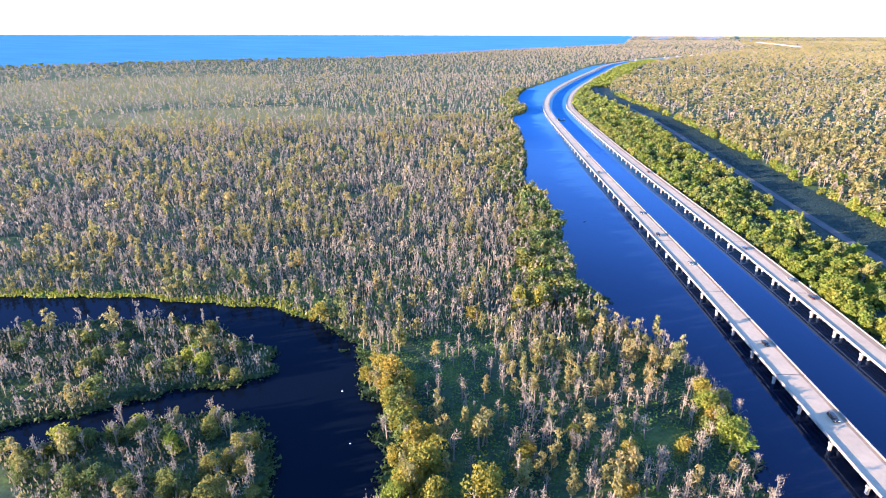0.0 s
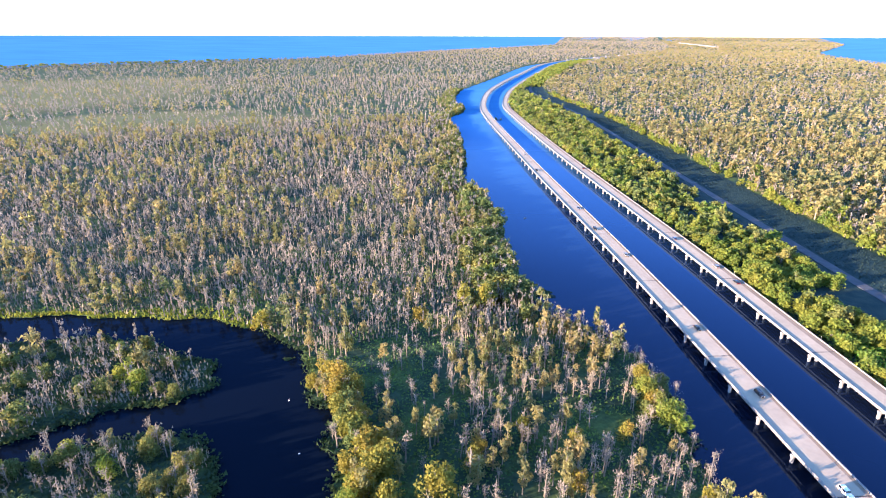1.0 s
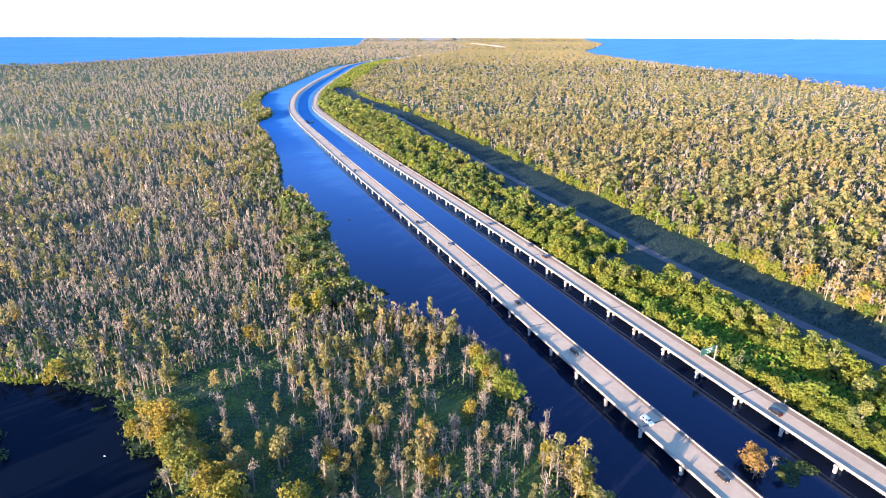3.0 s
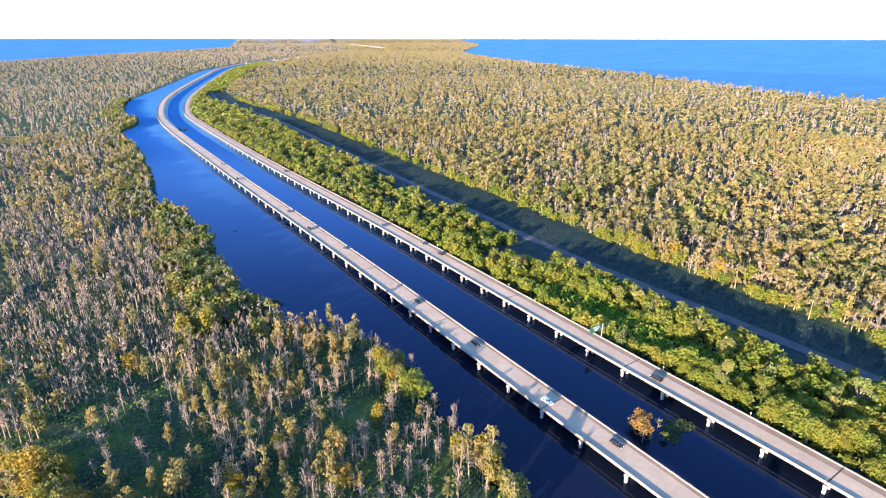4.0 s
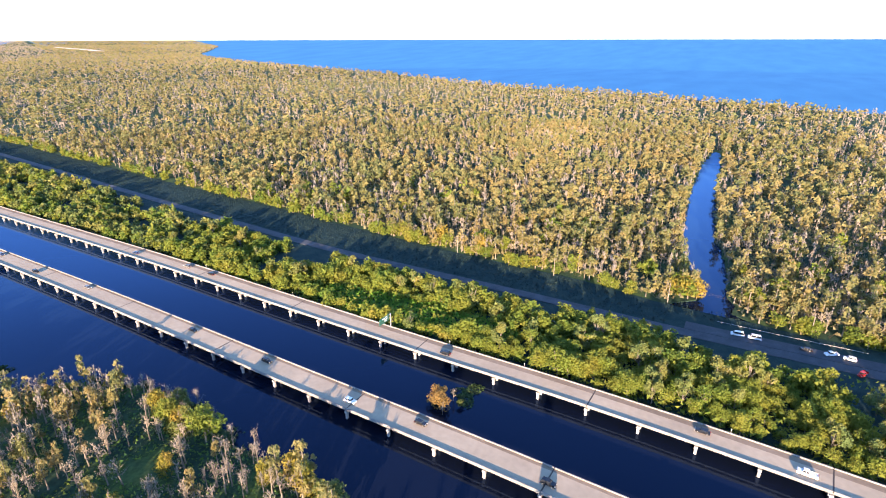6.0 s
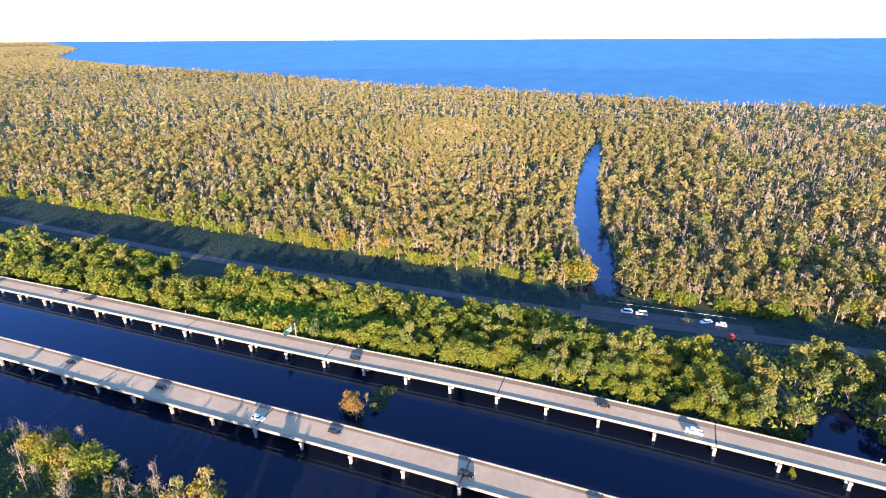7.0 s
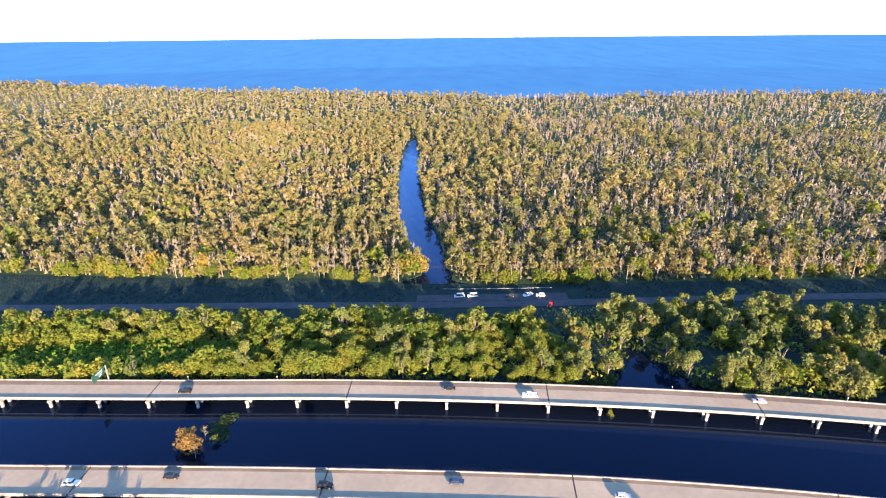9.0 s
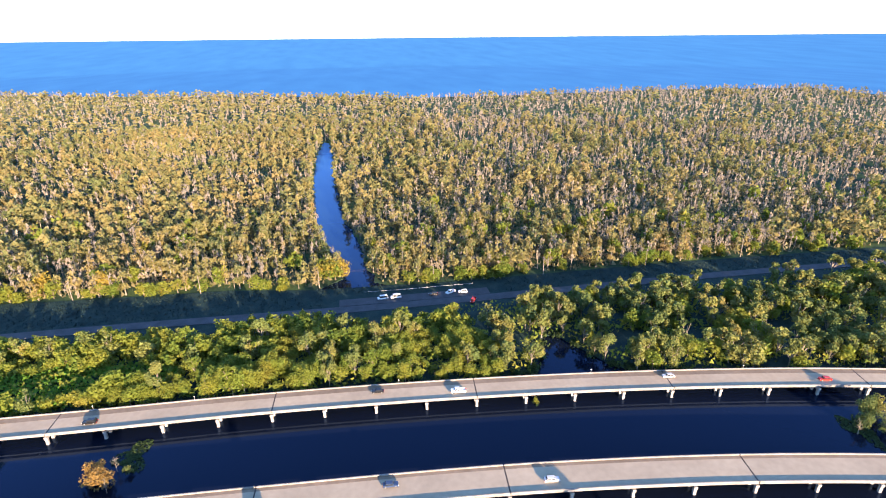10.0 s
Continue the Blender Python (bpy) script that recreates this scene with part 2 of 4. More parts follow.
def spline(ctrl, step):
    """Points every step metres along a smooth line through the control points."""
    c = np.array(ctrl, float)
    c = np.vstack([2 * c[0] - c[1], c, 2 * c[-1] - c[-2]])
    out = []
    for i in range(1, len(c) - 2):
        p0, p1, p2, p3 = c[i - 1:i + 3]
        a, b, d = (np.linalg.norm(q - p) ** 0.5 for p, q in ((p0, p1), (p1, p2), (p2, p3)))
        m1 = (p2 - p1) + b * ((p1 - p0) / a - (p2 - p0) / (a + b))
        m2 = (p2 - p1) + b * ((p3 - p2) / d - (p3 - p1) / (b + d))
        t = np.linspace(0, 1, 40, endpoint=False)[:, None]
        out.append((2 * t**3 - 3 * t**2 + 1) * p1 + (t**3 - 2 * t**2 + t) * m1 + (3 * t**2 - 2 * t**3) * p2 + (t**3 - t**2) * m2)
    out = np.vstack(out + [c[-2:-1]])
    s = np.concatenate([[0], np.cumsum(np.linalg.norm(np.diff(out, axis=0), axis=1))])
    q = np.arange(0, s[-1], step)
    return np.stack([np.interp(q, s, out[:, k]) for k in range(2)], 1)


def rights(line):
    d = np.gradient(line, axis=0)
    d /= np.linalg.norm(d, axis=1)[:, None]
    return np.stack([d[:, 1], -d[:, 0]], 1)


def shifted(line, by):
    return line + rights(line) * by


def mesh_of(name, verts, quads, mats, slot=None, smooth=False):
    me = bpy.data.meshes.new(name)
    verts = np.asarray(verts, np.float32)
    quads = np.asarray(quads, np.int32)
    me.vertices.add(len(verts))
    me.vertices.foreach_set("co", verts.ravel())
    k = quads.shape[1]
    me.loops.add(quads.size)
    me.loops.foreach_set("vertex_index", quads.ravel())
    me.polygons.add(len(quads))
    me.polygons.foreach_set("loop_start", np.arange(len(quads), dtype=np.int32) * k)
    for m in mats:
        me.materials.append(m)
    if slot is not None:
        me.polygons.foreach_set("material_index", np.asarray(slot, np.int32))
    me.polygons.foreach_set("use_smooth", np.full(len(quads), smooth))
    me.update(calc_edges=True)
    return me


def child(name, me, parent, label="", at=None):
    ob = new(name, me)
    ob.parent = parent
    if at is not None:
        ob.matrix_basis = at
    return tagged(ob, label)


def box_bm(bm, lo, hi, slot=0, taper=(1, 1)):
    (x0, y0, z0), (x1, y1, z1) = lo, hi
    cx, cy = (x0 + x1) / 2, (y0 + y1) / 2
    vs = [bm.verts.new(p) for p in ((x0, y0, z0), (x1, y0, z0), (x1, y1, z0), (x0, y1, z0))]
    vs += [bm.verts.new((cx + (p[0] - cx) * taper[0], cy + (p[1] - cy) * taper[1], z1)) for p in ((x0, y0), (x1, y0), (x1, y1), (x0, y1))]
    for f in ((3, 2, 1, 0), (4, 5, 6, 7), (0, 1, 5, 4), (1, 2, 6, 5), (2, 3, 7, 6), (3, 0, 4, 7)):
        bm.faces.new([vs[i] for i in f]).material_index = slot
    return vs


def done(name, bm, *mats, bevel=0.0):
    if bevel:
        bmesh.ops.bevel(bm, geom=bm.edges[:], offset=bevel, segments=2, affect="EDGES")
    bmesh.ops.recalc_face_normals(bm, faces=bm.faces)
    me = bpy.data.meshes.new(name)
    bm.to_mesh(me)
    bm.free()
    for m in mats:
        me.materials.append(m)
    return me


def inside(poly, p):
    """Which points lie in the polygon."""
    x, y = p[:, 0], p[:, 1]
    hit = np.zeros(len(p), bool)
    q = np.roll(poly, -1, axis=0)
    for (ax, ay), (bx, by) in zip(poly, q):
        if ay != by:
            hit ^= ((ay > y) != (by > y)) & (x < (bx - ax) * (y - ay) / (by - ay) + ax)
    return hit


def alignment(ctrl, y0):
    """A bridge line sampled four times a span, with a joint of the deck at y0."""
    fine = spline(ctrl, 0.5)
    lead = int(np.argmin(np.abs(fine[:, 1] - y0))) * 0.5
    q = np.arange(lead % (16 * SPAN / 4), 0.5 * (len(fine) - 1), SPAN / 4)
    return np.stack([np.interp(q, np.arange(len(fine)) * 0.5, fine[:, k]) for k in range(2)], 1)


SPAN = 18.75


# ---- the plan: lines of the bridges, the road, the shores ----
LINE_A = alignment([(10, -420), (67, -270), (98.9, -151), (114.3, -60), (122.8, 33), (129.3, 145), (137, 278), (150.5, 590), (176, 976), (201, 1121), (249, 1314), (322, 1528), (489, 1957), (739, 2552), (1075, 3080), (1440, 3520), (1775, 3910), (2300, 4540), (2900, 5300)], 32.8)
LINE_B = alignment([(45, -440), (112, -290), (139.3, -191), (153.2, -118), (163.2, -42.5), (169.6, 31.3), (173, 106), (178.4, 200), (184, 295), (196.7, 612), (215, 901), (227, 1027), (254, 1152), (300, 1315), (398, 1585), (541, 1947), (790, 2540), (1100, 3050), (1465, 3490), (1800, 3885), (2325, 4515), (2925, 5270)], 31.2)
LINE_ROAD = spline([(240, -450), (250, -200), (250, -66), (251, 0), (255, 94), (259, 215), (270, 320), (292, 506), (313, 673), (339, 900), (345, 1000), (345, 1100), (362, 1324), (425, 1553), (565, 1874), (830, 2480), (1115, 3000)], 8.0)
BANK_WEST = [(40, -300), (70, -60), (78, 0), (85, 40), (92, 89), (95, 105), (99, 130), (103, 157), (104, 180), (103, 203), (80, 229), (73, 250), (73, 278), (75, 312), (81, 365), (84, 445), (75, 493), (90, 591), (103, 733), (112, 908), (149, 993), (148, 1123), (191, 1356), (274, 1567), (401, 1877), (644, 2462), (923, 2887)]
LAGOON = [(-420, 275), (-300, 262), (-234, 258), (-160, 258), (-127, 251), (-87, 246), (-68, 237), (-48, 221), (-36, 206), (-32, 193), (-28, 174), (-20, 167), (-23, 155), (-18, 144), (-18, 131), (-20, 120), (-25, 80), (-40, -300)]
rng = np.random.default_rng(7)


def ragged(line, amount):
    """A shore with small bays and points."""
    out = np.array(line, float)
    for i, p in enumerate(out):
        out[i] += [amount * noise.noise(Vector((p[0] * f, p[1] * f, 5.0 + k))) for k, f in ((0, 0.11), (9, 0.11))]
    return out


bank = spline(BANK_WEST, 6.0)
lagoon = ragged(spline(LAGOON, 4.0), 4.0)
west = np.vstack([ragged(bank, 5.0), [(1090, 3140), (1450, 3545), (1800, 3930), (2343, 4584), (3443, 6603), (4693, 9203), (17545, 35582), (12200, 37600), (2350, 7589), (549, 4888)], ragged(spline([(549, 4888), (-568, 3136), (-1257, 2638), (-1718, 2235), (-2600, 1500)], 40)[1:], 40.0), [(-2600, 290)], lagoon])
island_1 = ragged(spline([(-300, 150), (-300, 205), (-206, 218), (-163, 229), (-135, 230), (-103, 221), (-76, 202), (-71, 189), (-82, 181), (-95, 178), (-114, 172), (-138, 161), (-200, 146), (-300, 150)], 3.0), 4.0)
island_2 = ragged(spline([(-200, 120), (-148, 138), (-124, 148), (-96, 159), (-73, 159), (-60, 147), (-54, 131), (-56, 105), (-75, 80), (-200, 70), (-200, 120)], 3.0), 4.0)
strip_w = shifted(LINE_B, 16.0)[LINE_B[:, 1] < 3000]
strip_w = strip_w[strip_w[:, 1] > -430]
notch = np.exp(-((strip_w[:, 1] + 90) / 13.0) ** 2)
strip_w = ragged(strip_w, 2.5)
strip_w[:, 0] += notch * 33
edge_off = np.interp(LINE_ROAD[:, 1], (-400, -40, -28, 25, 60, 150, 200, 330, 460, 700, 1300), (18, 21, 23, 25, 31, 34, 38, 41, 38, 37, 30))
road_right = rights(LINE_ROAD)
strip_e = LINE_ROAD + road_right * (edge_off + 2.0)[:, None]
strip = np.vstack([strip_w, strip_e[::-1]])
edge_e = ragged(LINE_ROAD + road_right * edge_off[:, None], 3.0)
creek_l = [(288, 0), (300, 2), (324, 8), (379, 19), (493, 25), (620, 25), (735, 18)]
creek_r = [(732, 11), (591, 5), (495, 4), (395, -2), (347, -9), (308, -12), (284, -16)]
low = edge_e[edge_e[:, 1] < -22]
high = edge_e[edge_e[:, 1] > 20]
shore_e = ragged(spline([(6500, 7500), (4300, 5100), (3101, 3774), (2202, 2109), (1822, 1166), (1560, 740), (1400, 250), (1290, -60), (1242, -242), (1257, -834), (1200, -1182)], 30), 20.0)
east = np.vstack([low, ragged(spline(creek_r[::-1], 5.0), 4.0), ragged(spline(creek_l[::-1], 5.0), 4.0), high, [(1500, 3560), (1840, 3950), (2350, 4580), (3450, 6600), (4700, 9200), (17550, 35580), (24800, 30800)], shore_e, [(300, -1182)]])


def land(name, poly, label, mat, top=0.35):
    """A piece of low land with a sloping bank, its surface gently uneven."""
    from mathutils import geometry
    lo, hi = poly.min(0), poly.max(0)
    pts = []
    for ring, cell in ((350, 9.0), (900, 22.0), (2600, 70.0), (12000, 260.0), (42000, 1500.0)):
        inner = {350: 0, 900: 350, 2600: 900, 12000: 2600, 42000: 12000}[ring]
        a, b = np.maximum(lo, -ring), np.minimum(hi, ring)
        if (b <= a).any():
            continue
        gx, gy = np.meshgrid(np.arange(a[0], b[0], cell), np.arange(a[1], b[1], cell))
        g = np.stack([gx.ravel(), gy.ravel()], 1) + rng.uniform(-0.3, 0.3, (gx.size, 2)) * cell
        r = np.hypot(g[:, 0], g[:, 1])
        pts.append(g[(r >= inner) & (r < ring)])
    g = np.vstack(pts)
    g = g[inside(poly, g)]
    allp = [Vector(p) for p in np.vstack([poly, g])]
    k = len(poly)
    vs, _, faces, *_ = geometry.delaunay_2d_cdt(allp, [(i, (i + 1) % k) for i in range(k)], [], 1, 0.01)
    v = np.array([(p.x, p.y, 0) for p in vs])
    v[:, 2] = [top + 0.25 * noise.noise(Vector((p.x * 0.07, p.y * 0.07, 0))) for p in vs]
    me = bpy.data.meshes.new(name)
    rim = [(p[0], p[1], top) for p in poly]
    foot = [(p[0], p[1], -2.5) for p in poly]
    v = settle(np.vstack([v, np.array(rim), np.array(foot)]))
    b0 = len(vs)
    fs = [list(f) for f in faces] + [[b0 + i, b0 + (i + 1) % k, b0 + k + (i + 1) % k, b0 + k + i] for i in range(k)]
    me.from_pydata([tuple(p) for p in v], [], fs)
    me.materials.append(mat)
    bm = bmesh.new()
    bm.from_mesh(me)
    bmesh.ops.recalc_face_normals(bm, faces=bm.faces)
    if sum(f.normal.z for f in bm.faces if abs(f.normal.z) > 0.9) < 0:
        bmesh.ops.reverse_faces(bm, faces=bm.faces)
    bm.to_mesh(me)
    bm.free()
    return tagged(new(name, me), label, "ground", kind="structure")


# water sheet to the horizon
rad = np.concatenate([np.linspace(0, 2600, 27), np.geomspace(2700, 40000, 24)])
ang = np.linspace(0, 2 * np.pi, 97)[:-1]
wv = settle([(r * np.cos(a), r * np.sin(a), 0.0) for r in rad for a in ang])
wq = [(i * 96 + j, (i + 1) * 96 + j, (i + 1) * 96 + (j + 1) % 96, i * 96 + (j + 1) % 96) for i in range(len(rad) - 1) for j in range(96)]
tagged(new("water", mesh_of("water", wv, wq, [M_WATER], smooth=True)), "calm dark blue tannin-stained water of canal, lagoon and lake, sky reflection painted into its colour", "water", kind="structure")
land("ground_west", west, "dark green swamp floor west of the canal", M_SWAMP)
land("ground_island_1", island_1, "low swampy island in the lagoon", M_SWAMP)
land("ground_island_2", island_2, "low overgrown island in the lagoon", M_SWAMP)
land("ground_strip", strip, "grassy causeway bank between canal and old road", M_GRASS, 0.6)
land("ground_east", east, "dark swamp floor east of the old road", M_SWAMP)


def ribbon(name, line, lo, hi, z0, z1, mats, label="", parent=None, z_edge=None):
    """A slab along a line, from lo to hi metres to its right, between heights z0 and z1."""
    n_ = len(line)
    a, b = shifted(line, lo), shifted(line, hi)
    full = lambda p, z: settle(np.column_stack([p, np.full(n_, z)]))
    v = np.vstack([full(a, z1), full(b, z1), full(b, z0), full(a, z0)])
    q = []
    for i in range(n_ - 1):
        for k in range(4):
            m = (k + 1) % 4
            q.append((k * n_ + i, k * n_ + i + 1, m * n_ + i + 1, m * n_ + i))
    q += [(0, n_, 2 * n_, 3 * n_), (n_ - 1, 4 * n_ - 1, 3 * n_ - 1, 2 * n_ - 1)]
    me = mesh_of(name, v, q, mats)
    bm = bmesh.new()
    bm.from_mesh(me)
    bmesh.ops.recalc_face_normals(bm, faces=bm.faces)
    bm.to_mesh(me)
    bm.free()
    ob = new(name, me)
    if parent:
        ob.parent = parent
    return tagged(ob, label)


tagged(ribbon("road", LINE_ROAD, -3.4, 3.4, 0.3, 0.85, [M_ASPHALT]), "worn grey asphalt of the old two-lane road", "road", kind="structure")

# ---- twin highway bridges ----
WIDE = 11.6
SOFFIT, TOP, RAIL = 3.2, 4.45, 4.95


def pile_mesh():
    bm = bmesh.new()
    box_bm(bm, (-0.46, -0.46, -1.5), (0.46, 0.46, SOFFIT - 0.85))
    bmesh.ops.bevel(bm, geom=bm.edges[:], offset=0.09, segments=1, affect="EDGES")
    return done("pier_column", bm, M_CONCRETE)


def cap_mesh():
    bm = bmesh.new()
    box_bm(bm, (0.0, -0.55, SOFFIT - 0.9), (WIDE, 0.55, SOFFIT + 0.02))
    return done("pier_cap", bm, M_CONCRETE, bevel=0.05)


PILE, CAP = pile_mesh(), cap_mesh()


def bridge(line, label, stained):
    root = tagged(new("highway_bridge"), label, "bridge", "twin highway bridges")
    per = 16  # points in a stretch between expansion joints: four spans
    for s in range(0, len(line) - per, per):
        seg = line[s:s + per + 1].copy()
        if np.hypot(*seg[0]) > 5600:
            break
        d = (seg[-1] - seg[-2]) / np.linalg.norm(seg[-1] - seg[-2])
        seg[-1] -= d * 0.3
        ribbon("deck", seg, 0.05, WIDE - 0.05, SOFFIT + 0.7, TOP, [M_DECK], parent=root)
        ribbon("shoulder", seg, WIDE - stained, WIDE - 0.32, TOP - 0.1, TOP + 0.012, [M_SHOULDER], "brown stained shoulder", root)
        for g in (1.0, 3.3, 5.6, 7.9, WIDE - 1.6) if np.hypot(*seg[0]) < 700 else (1.0,):
            ribbon("girder", seg[::4], g, g + 0.6, SOFFIT, SOFFIT + 0.72, [M_CONCRETE], parent=root)
        ribbon("parapet", seg, 0.0, 0.32, SOFFIT + 0.68, RAIL, [M_PARAPET], "weathered concrete parapet", root)
        ribbon("parapet", seg, WIDE - 0.32, WIDE, SOFFIT + 0.68, RAIL, [M_PARAPET], "weathered concrete parapet", root)
        ribbon("expansion_joint", np.array([seg[-1] - d * 0.08, seg[-1] + d * 0.15, seg[-1] + d * 0.38]), 0.33, WIDE - 0.33, SOFFIT + 0.8, TOP + 0.016, [M_JOINT], "dark brown joint", root)
    r = rights(line)
    far_v, far_q = [], []
    for i in range(0, len(line), 4):
        p, rr = line[i], r[i]
        if np.hypot(*p) > 2600:
            break
        m = Matrix(((rr[0], -rr[1], 0, p[0]), (rr[1], rr[0], 0, p[1]), (0, 0, 1, 0), (0, 0, 0, 1)))
        child("pier_cap", CAP, root, at=m)
        if -320 < p[1] < 950:
            for o in (0.7, 4.1, 7.5, WIDE - 0.7):
                child("pier_column", PILE, root, at=m @ Matrix.Translation((o, 0, 0)))
        else:
            for o in (0.7, 4.1, 7.5, WIDE - 0.7):
                c = p + rr * o
                b0 = len(far_v)
                far_v += [(c[0] + a, c[1] + b, z) for z in (-1.5, SOFFIT - 0.8) for a, b in ((-0.35, -0.35), (0.35, -0.35), (0.35, 0.35), (-0.35, 0.35))]
                far_q += [(b0 + k, b0 + (k + 1) % 4, b0 + 4 + (k + 1) % 4, b0 + 4 + k) for k in range(4)]
    ob = child("far_piles", mesh_of("far_piles", far_v, far_q, [M_CONCRETE]), root)
    tagged(ob, "far row of pale concrete piles", kind="stuff")
    return root


bridge(LINE_A, "long pale concrete highway bridge on piles in the canal", 1.7)
bridge(LINE_B, "long pale concrete highway bridge beside the wooded bank", 3.1)


# ---- trees ----
def frame_of(n_):
    up = np.where(np.abs(n_[:, 2:3]) > 0.9, [[1.0, 0, 0]], [[0, 0, 1.0]])
    u = np.cross(up, n_)
    u /= np.linalg.norm(u, axis=1)[:, None]
    return u, np.cross(n_, u)


def sprays(c, n_, size, r_, tall=1.0):
    """One small tilted spray of leaves at each place."""
    k = len(c)
    n_ = n_ / np.linalg.norm(n_, axis=1)[:, None]
    u, w = frame_of(n_)
    a = r_.uniform(0, np.pi, k)[:, None] if tall == 1.0 else np.zeros((k, 1))
    u, w = u * np.cos(a) + w * np.sin(a), w * np.cos(a) - u * np.sin(a)
    s = (size * r_.uniform(0.6, 1.4, k))[:, None]
    v = np.stack([c - u * s * r_.uniform(0.4, 0.7, (k, 1)) - w * s * 0.4 * tall, c + u * s * r_.uniform(0.4, 0.7, (k, 1)) - w * s * r_.uniform(0.1, 0.5, (k, 1)) * tall, c + w * s * 0.6 * tall], 1).reshape(-1, 3)
    return v, np.arange(3 * k).reshape(k, 3)


def tube(p, radii, sides):
    """A tapering limb through points."""
    p = np.array(p, float)
    d = np.gradient(p, axis=0)
    d /= np.linalg.norm(d, axis=1)[:, None]
    u, w = frame_of(d)
    a = np.arange(sides) * 2 * np.pi / sides
    v = (p[:, None] + (u[:, None] * np.cos(a)[None, :, None] + w[:, None] * np.sin(a)[None, :, None]) * np.array(radii)[:, None, None]).reshape(-1, 3)
    q = []
    for i in range(len(p) - 1):
        for j in range(sides):
            a_, b_, c_, d_ = i * sides + j, i * sides + (j + 1) % sides, (i + 1) * sides + (j + 1) % sides, (i + 1) * sides + j
            q += [(a_, b_, c_), (a_, c_, d_)]
    return v, np.array(q)


def joined(parts):
    vs, qs, o = [], [], 0
    for v, q in parts:
        vs.append(v)
        qs.append(np.asarray(q) + o)
        o += len(v)
    return np.vstack(vs), np.vstack(qs)


def crown_points(r_, lobes, k, spread=0.5):
    w = np.array([b[1] ** 2 for b in lobes])
    which = r_.choice(len(lobes), k, p=w / w.sum())
    d = r_.normal(size=(k, 3))
    d[:, 2] = d[:, 2] * 0.8 + 0.25
    d /= np.linalg.norm(d, axis=1)[:, None]
    cen = np.array([b[0] for b in lobes])[which]
    rad = np.array([b[1] for b in lobes])[which][:, None]
    flat = np.array([b[2] for b in lobes])[which][:, None]
    at = d * rad * r_.uniform(0.5, 1.0, (k, 1)) ** 0.6 * r_.choice([1.0, 1.0, 1.0, 1.18], (k, 1))
    at[:, 2:] *= flat
    return cen + at, d + r_.normal(size=(k, 3)) * spread


def broad_tree(seed, lod):
    """A dense, uneven broadleaf tree, about 9 m high."""
    r_ = np.random.default_rng(seed)
    h = 9.0
    k, size = ((1450, 0.47), (520, 0.78), (130, 1.45), (28, 2.8))[lod]
    airy = seed % 3 == 1
    if airy:
        k = int(k * 0.65)
    lobes = [((0, 0, h * 0.52), 2.3, 1.2)]
    for i in range(11):
        a, d = i * 2.4 + r_.uniform(-0.5, 0.5), r_.uniform(0.6, 2.7)
        lobes.append(((d * np.cos(a), d * np.sin(a), h * r_.uniform(0.14, 0.95 - 0.1 * d)), r_.uniform(0.9, 2.0), r_.uniform(0.8, 1.25)))
    c, d = crown_points(r_, lobes, k, 0.85)
    leaves = sprays(c, d, size, r_)
    wood = [tube([(0, 0, -0.5), (r_.uniform(-.2, .2), 0.1, 2), (0, 0.2, h * 0.55)], [0.24, 0.19, 0.08], 5 if lod == 0 else 3)]
    if lod < 2:
        for b in lobes[1:(12 if airy else 6) if lod == 0 else 3]:
            c_ = np.array(b[0])
            wood.append(tube([(0, 0.1, 2.2), tuple(c_ * (0.5, 0.5, 0.75)), tuple(c_ * (1.12, 1.12, 1.06))], [0.13, 0.09, 0.04], 3))
    return leaves, joined(wood)


def willow_tree(seed, lod):
    """A tall bank tree with clumps of olive leaves on rising, partly bare limbs, about 12 m high."""
    r_ = np.random.default_rng(seed)
    h = 12.0
    k, size = ((1250, 0.48), (460, 0.8), (120, 1.5), (28, 2.6))[lod]
    lobes, wood = [], [tube([(0, 0, -0.5), (r_.uniform(-.4, .4), 0.2, 2.5), (r_.uniform(-.6, .6), 0, h * 0.7)], [0.3, 0.22, 0.09], 5 if lod == 0 else 3)]
    for i in range(9):
        a, d, f = i * 2.4 + r_.uniform(-0.5, 0.5), r_.uniform(0.5, 2.6), r_.uniform(0.35, 0.95)
        tip = np.array([d * np.cos(a), d * np.sin(a), h * f * (1 - 0.04 * d)])
        if lod < 2:
            wood.append(tube([(0, 0.1, 2.0 + 2 * f), tuple(tip * (0.6, 0.6, 0.75)), tuple(tip * (1.1, 1.1, 1.08))], [0.15, 0.1, 0.04], 3))
        if i % 4:
            lobes.append((tip, r_.uniform(0.9, 1.7), r_.uniform(1.1, 1.7)))
    c, d = crown_points(r_, lobes, k, 0.9)
    return sprays(c, d, size, r_), joined(wood)


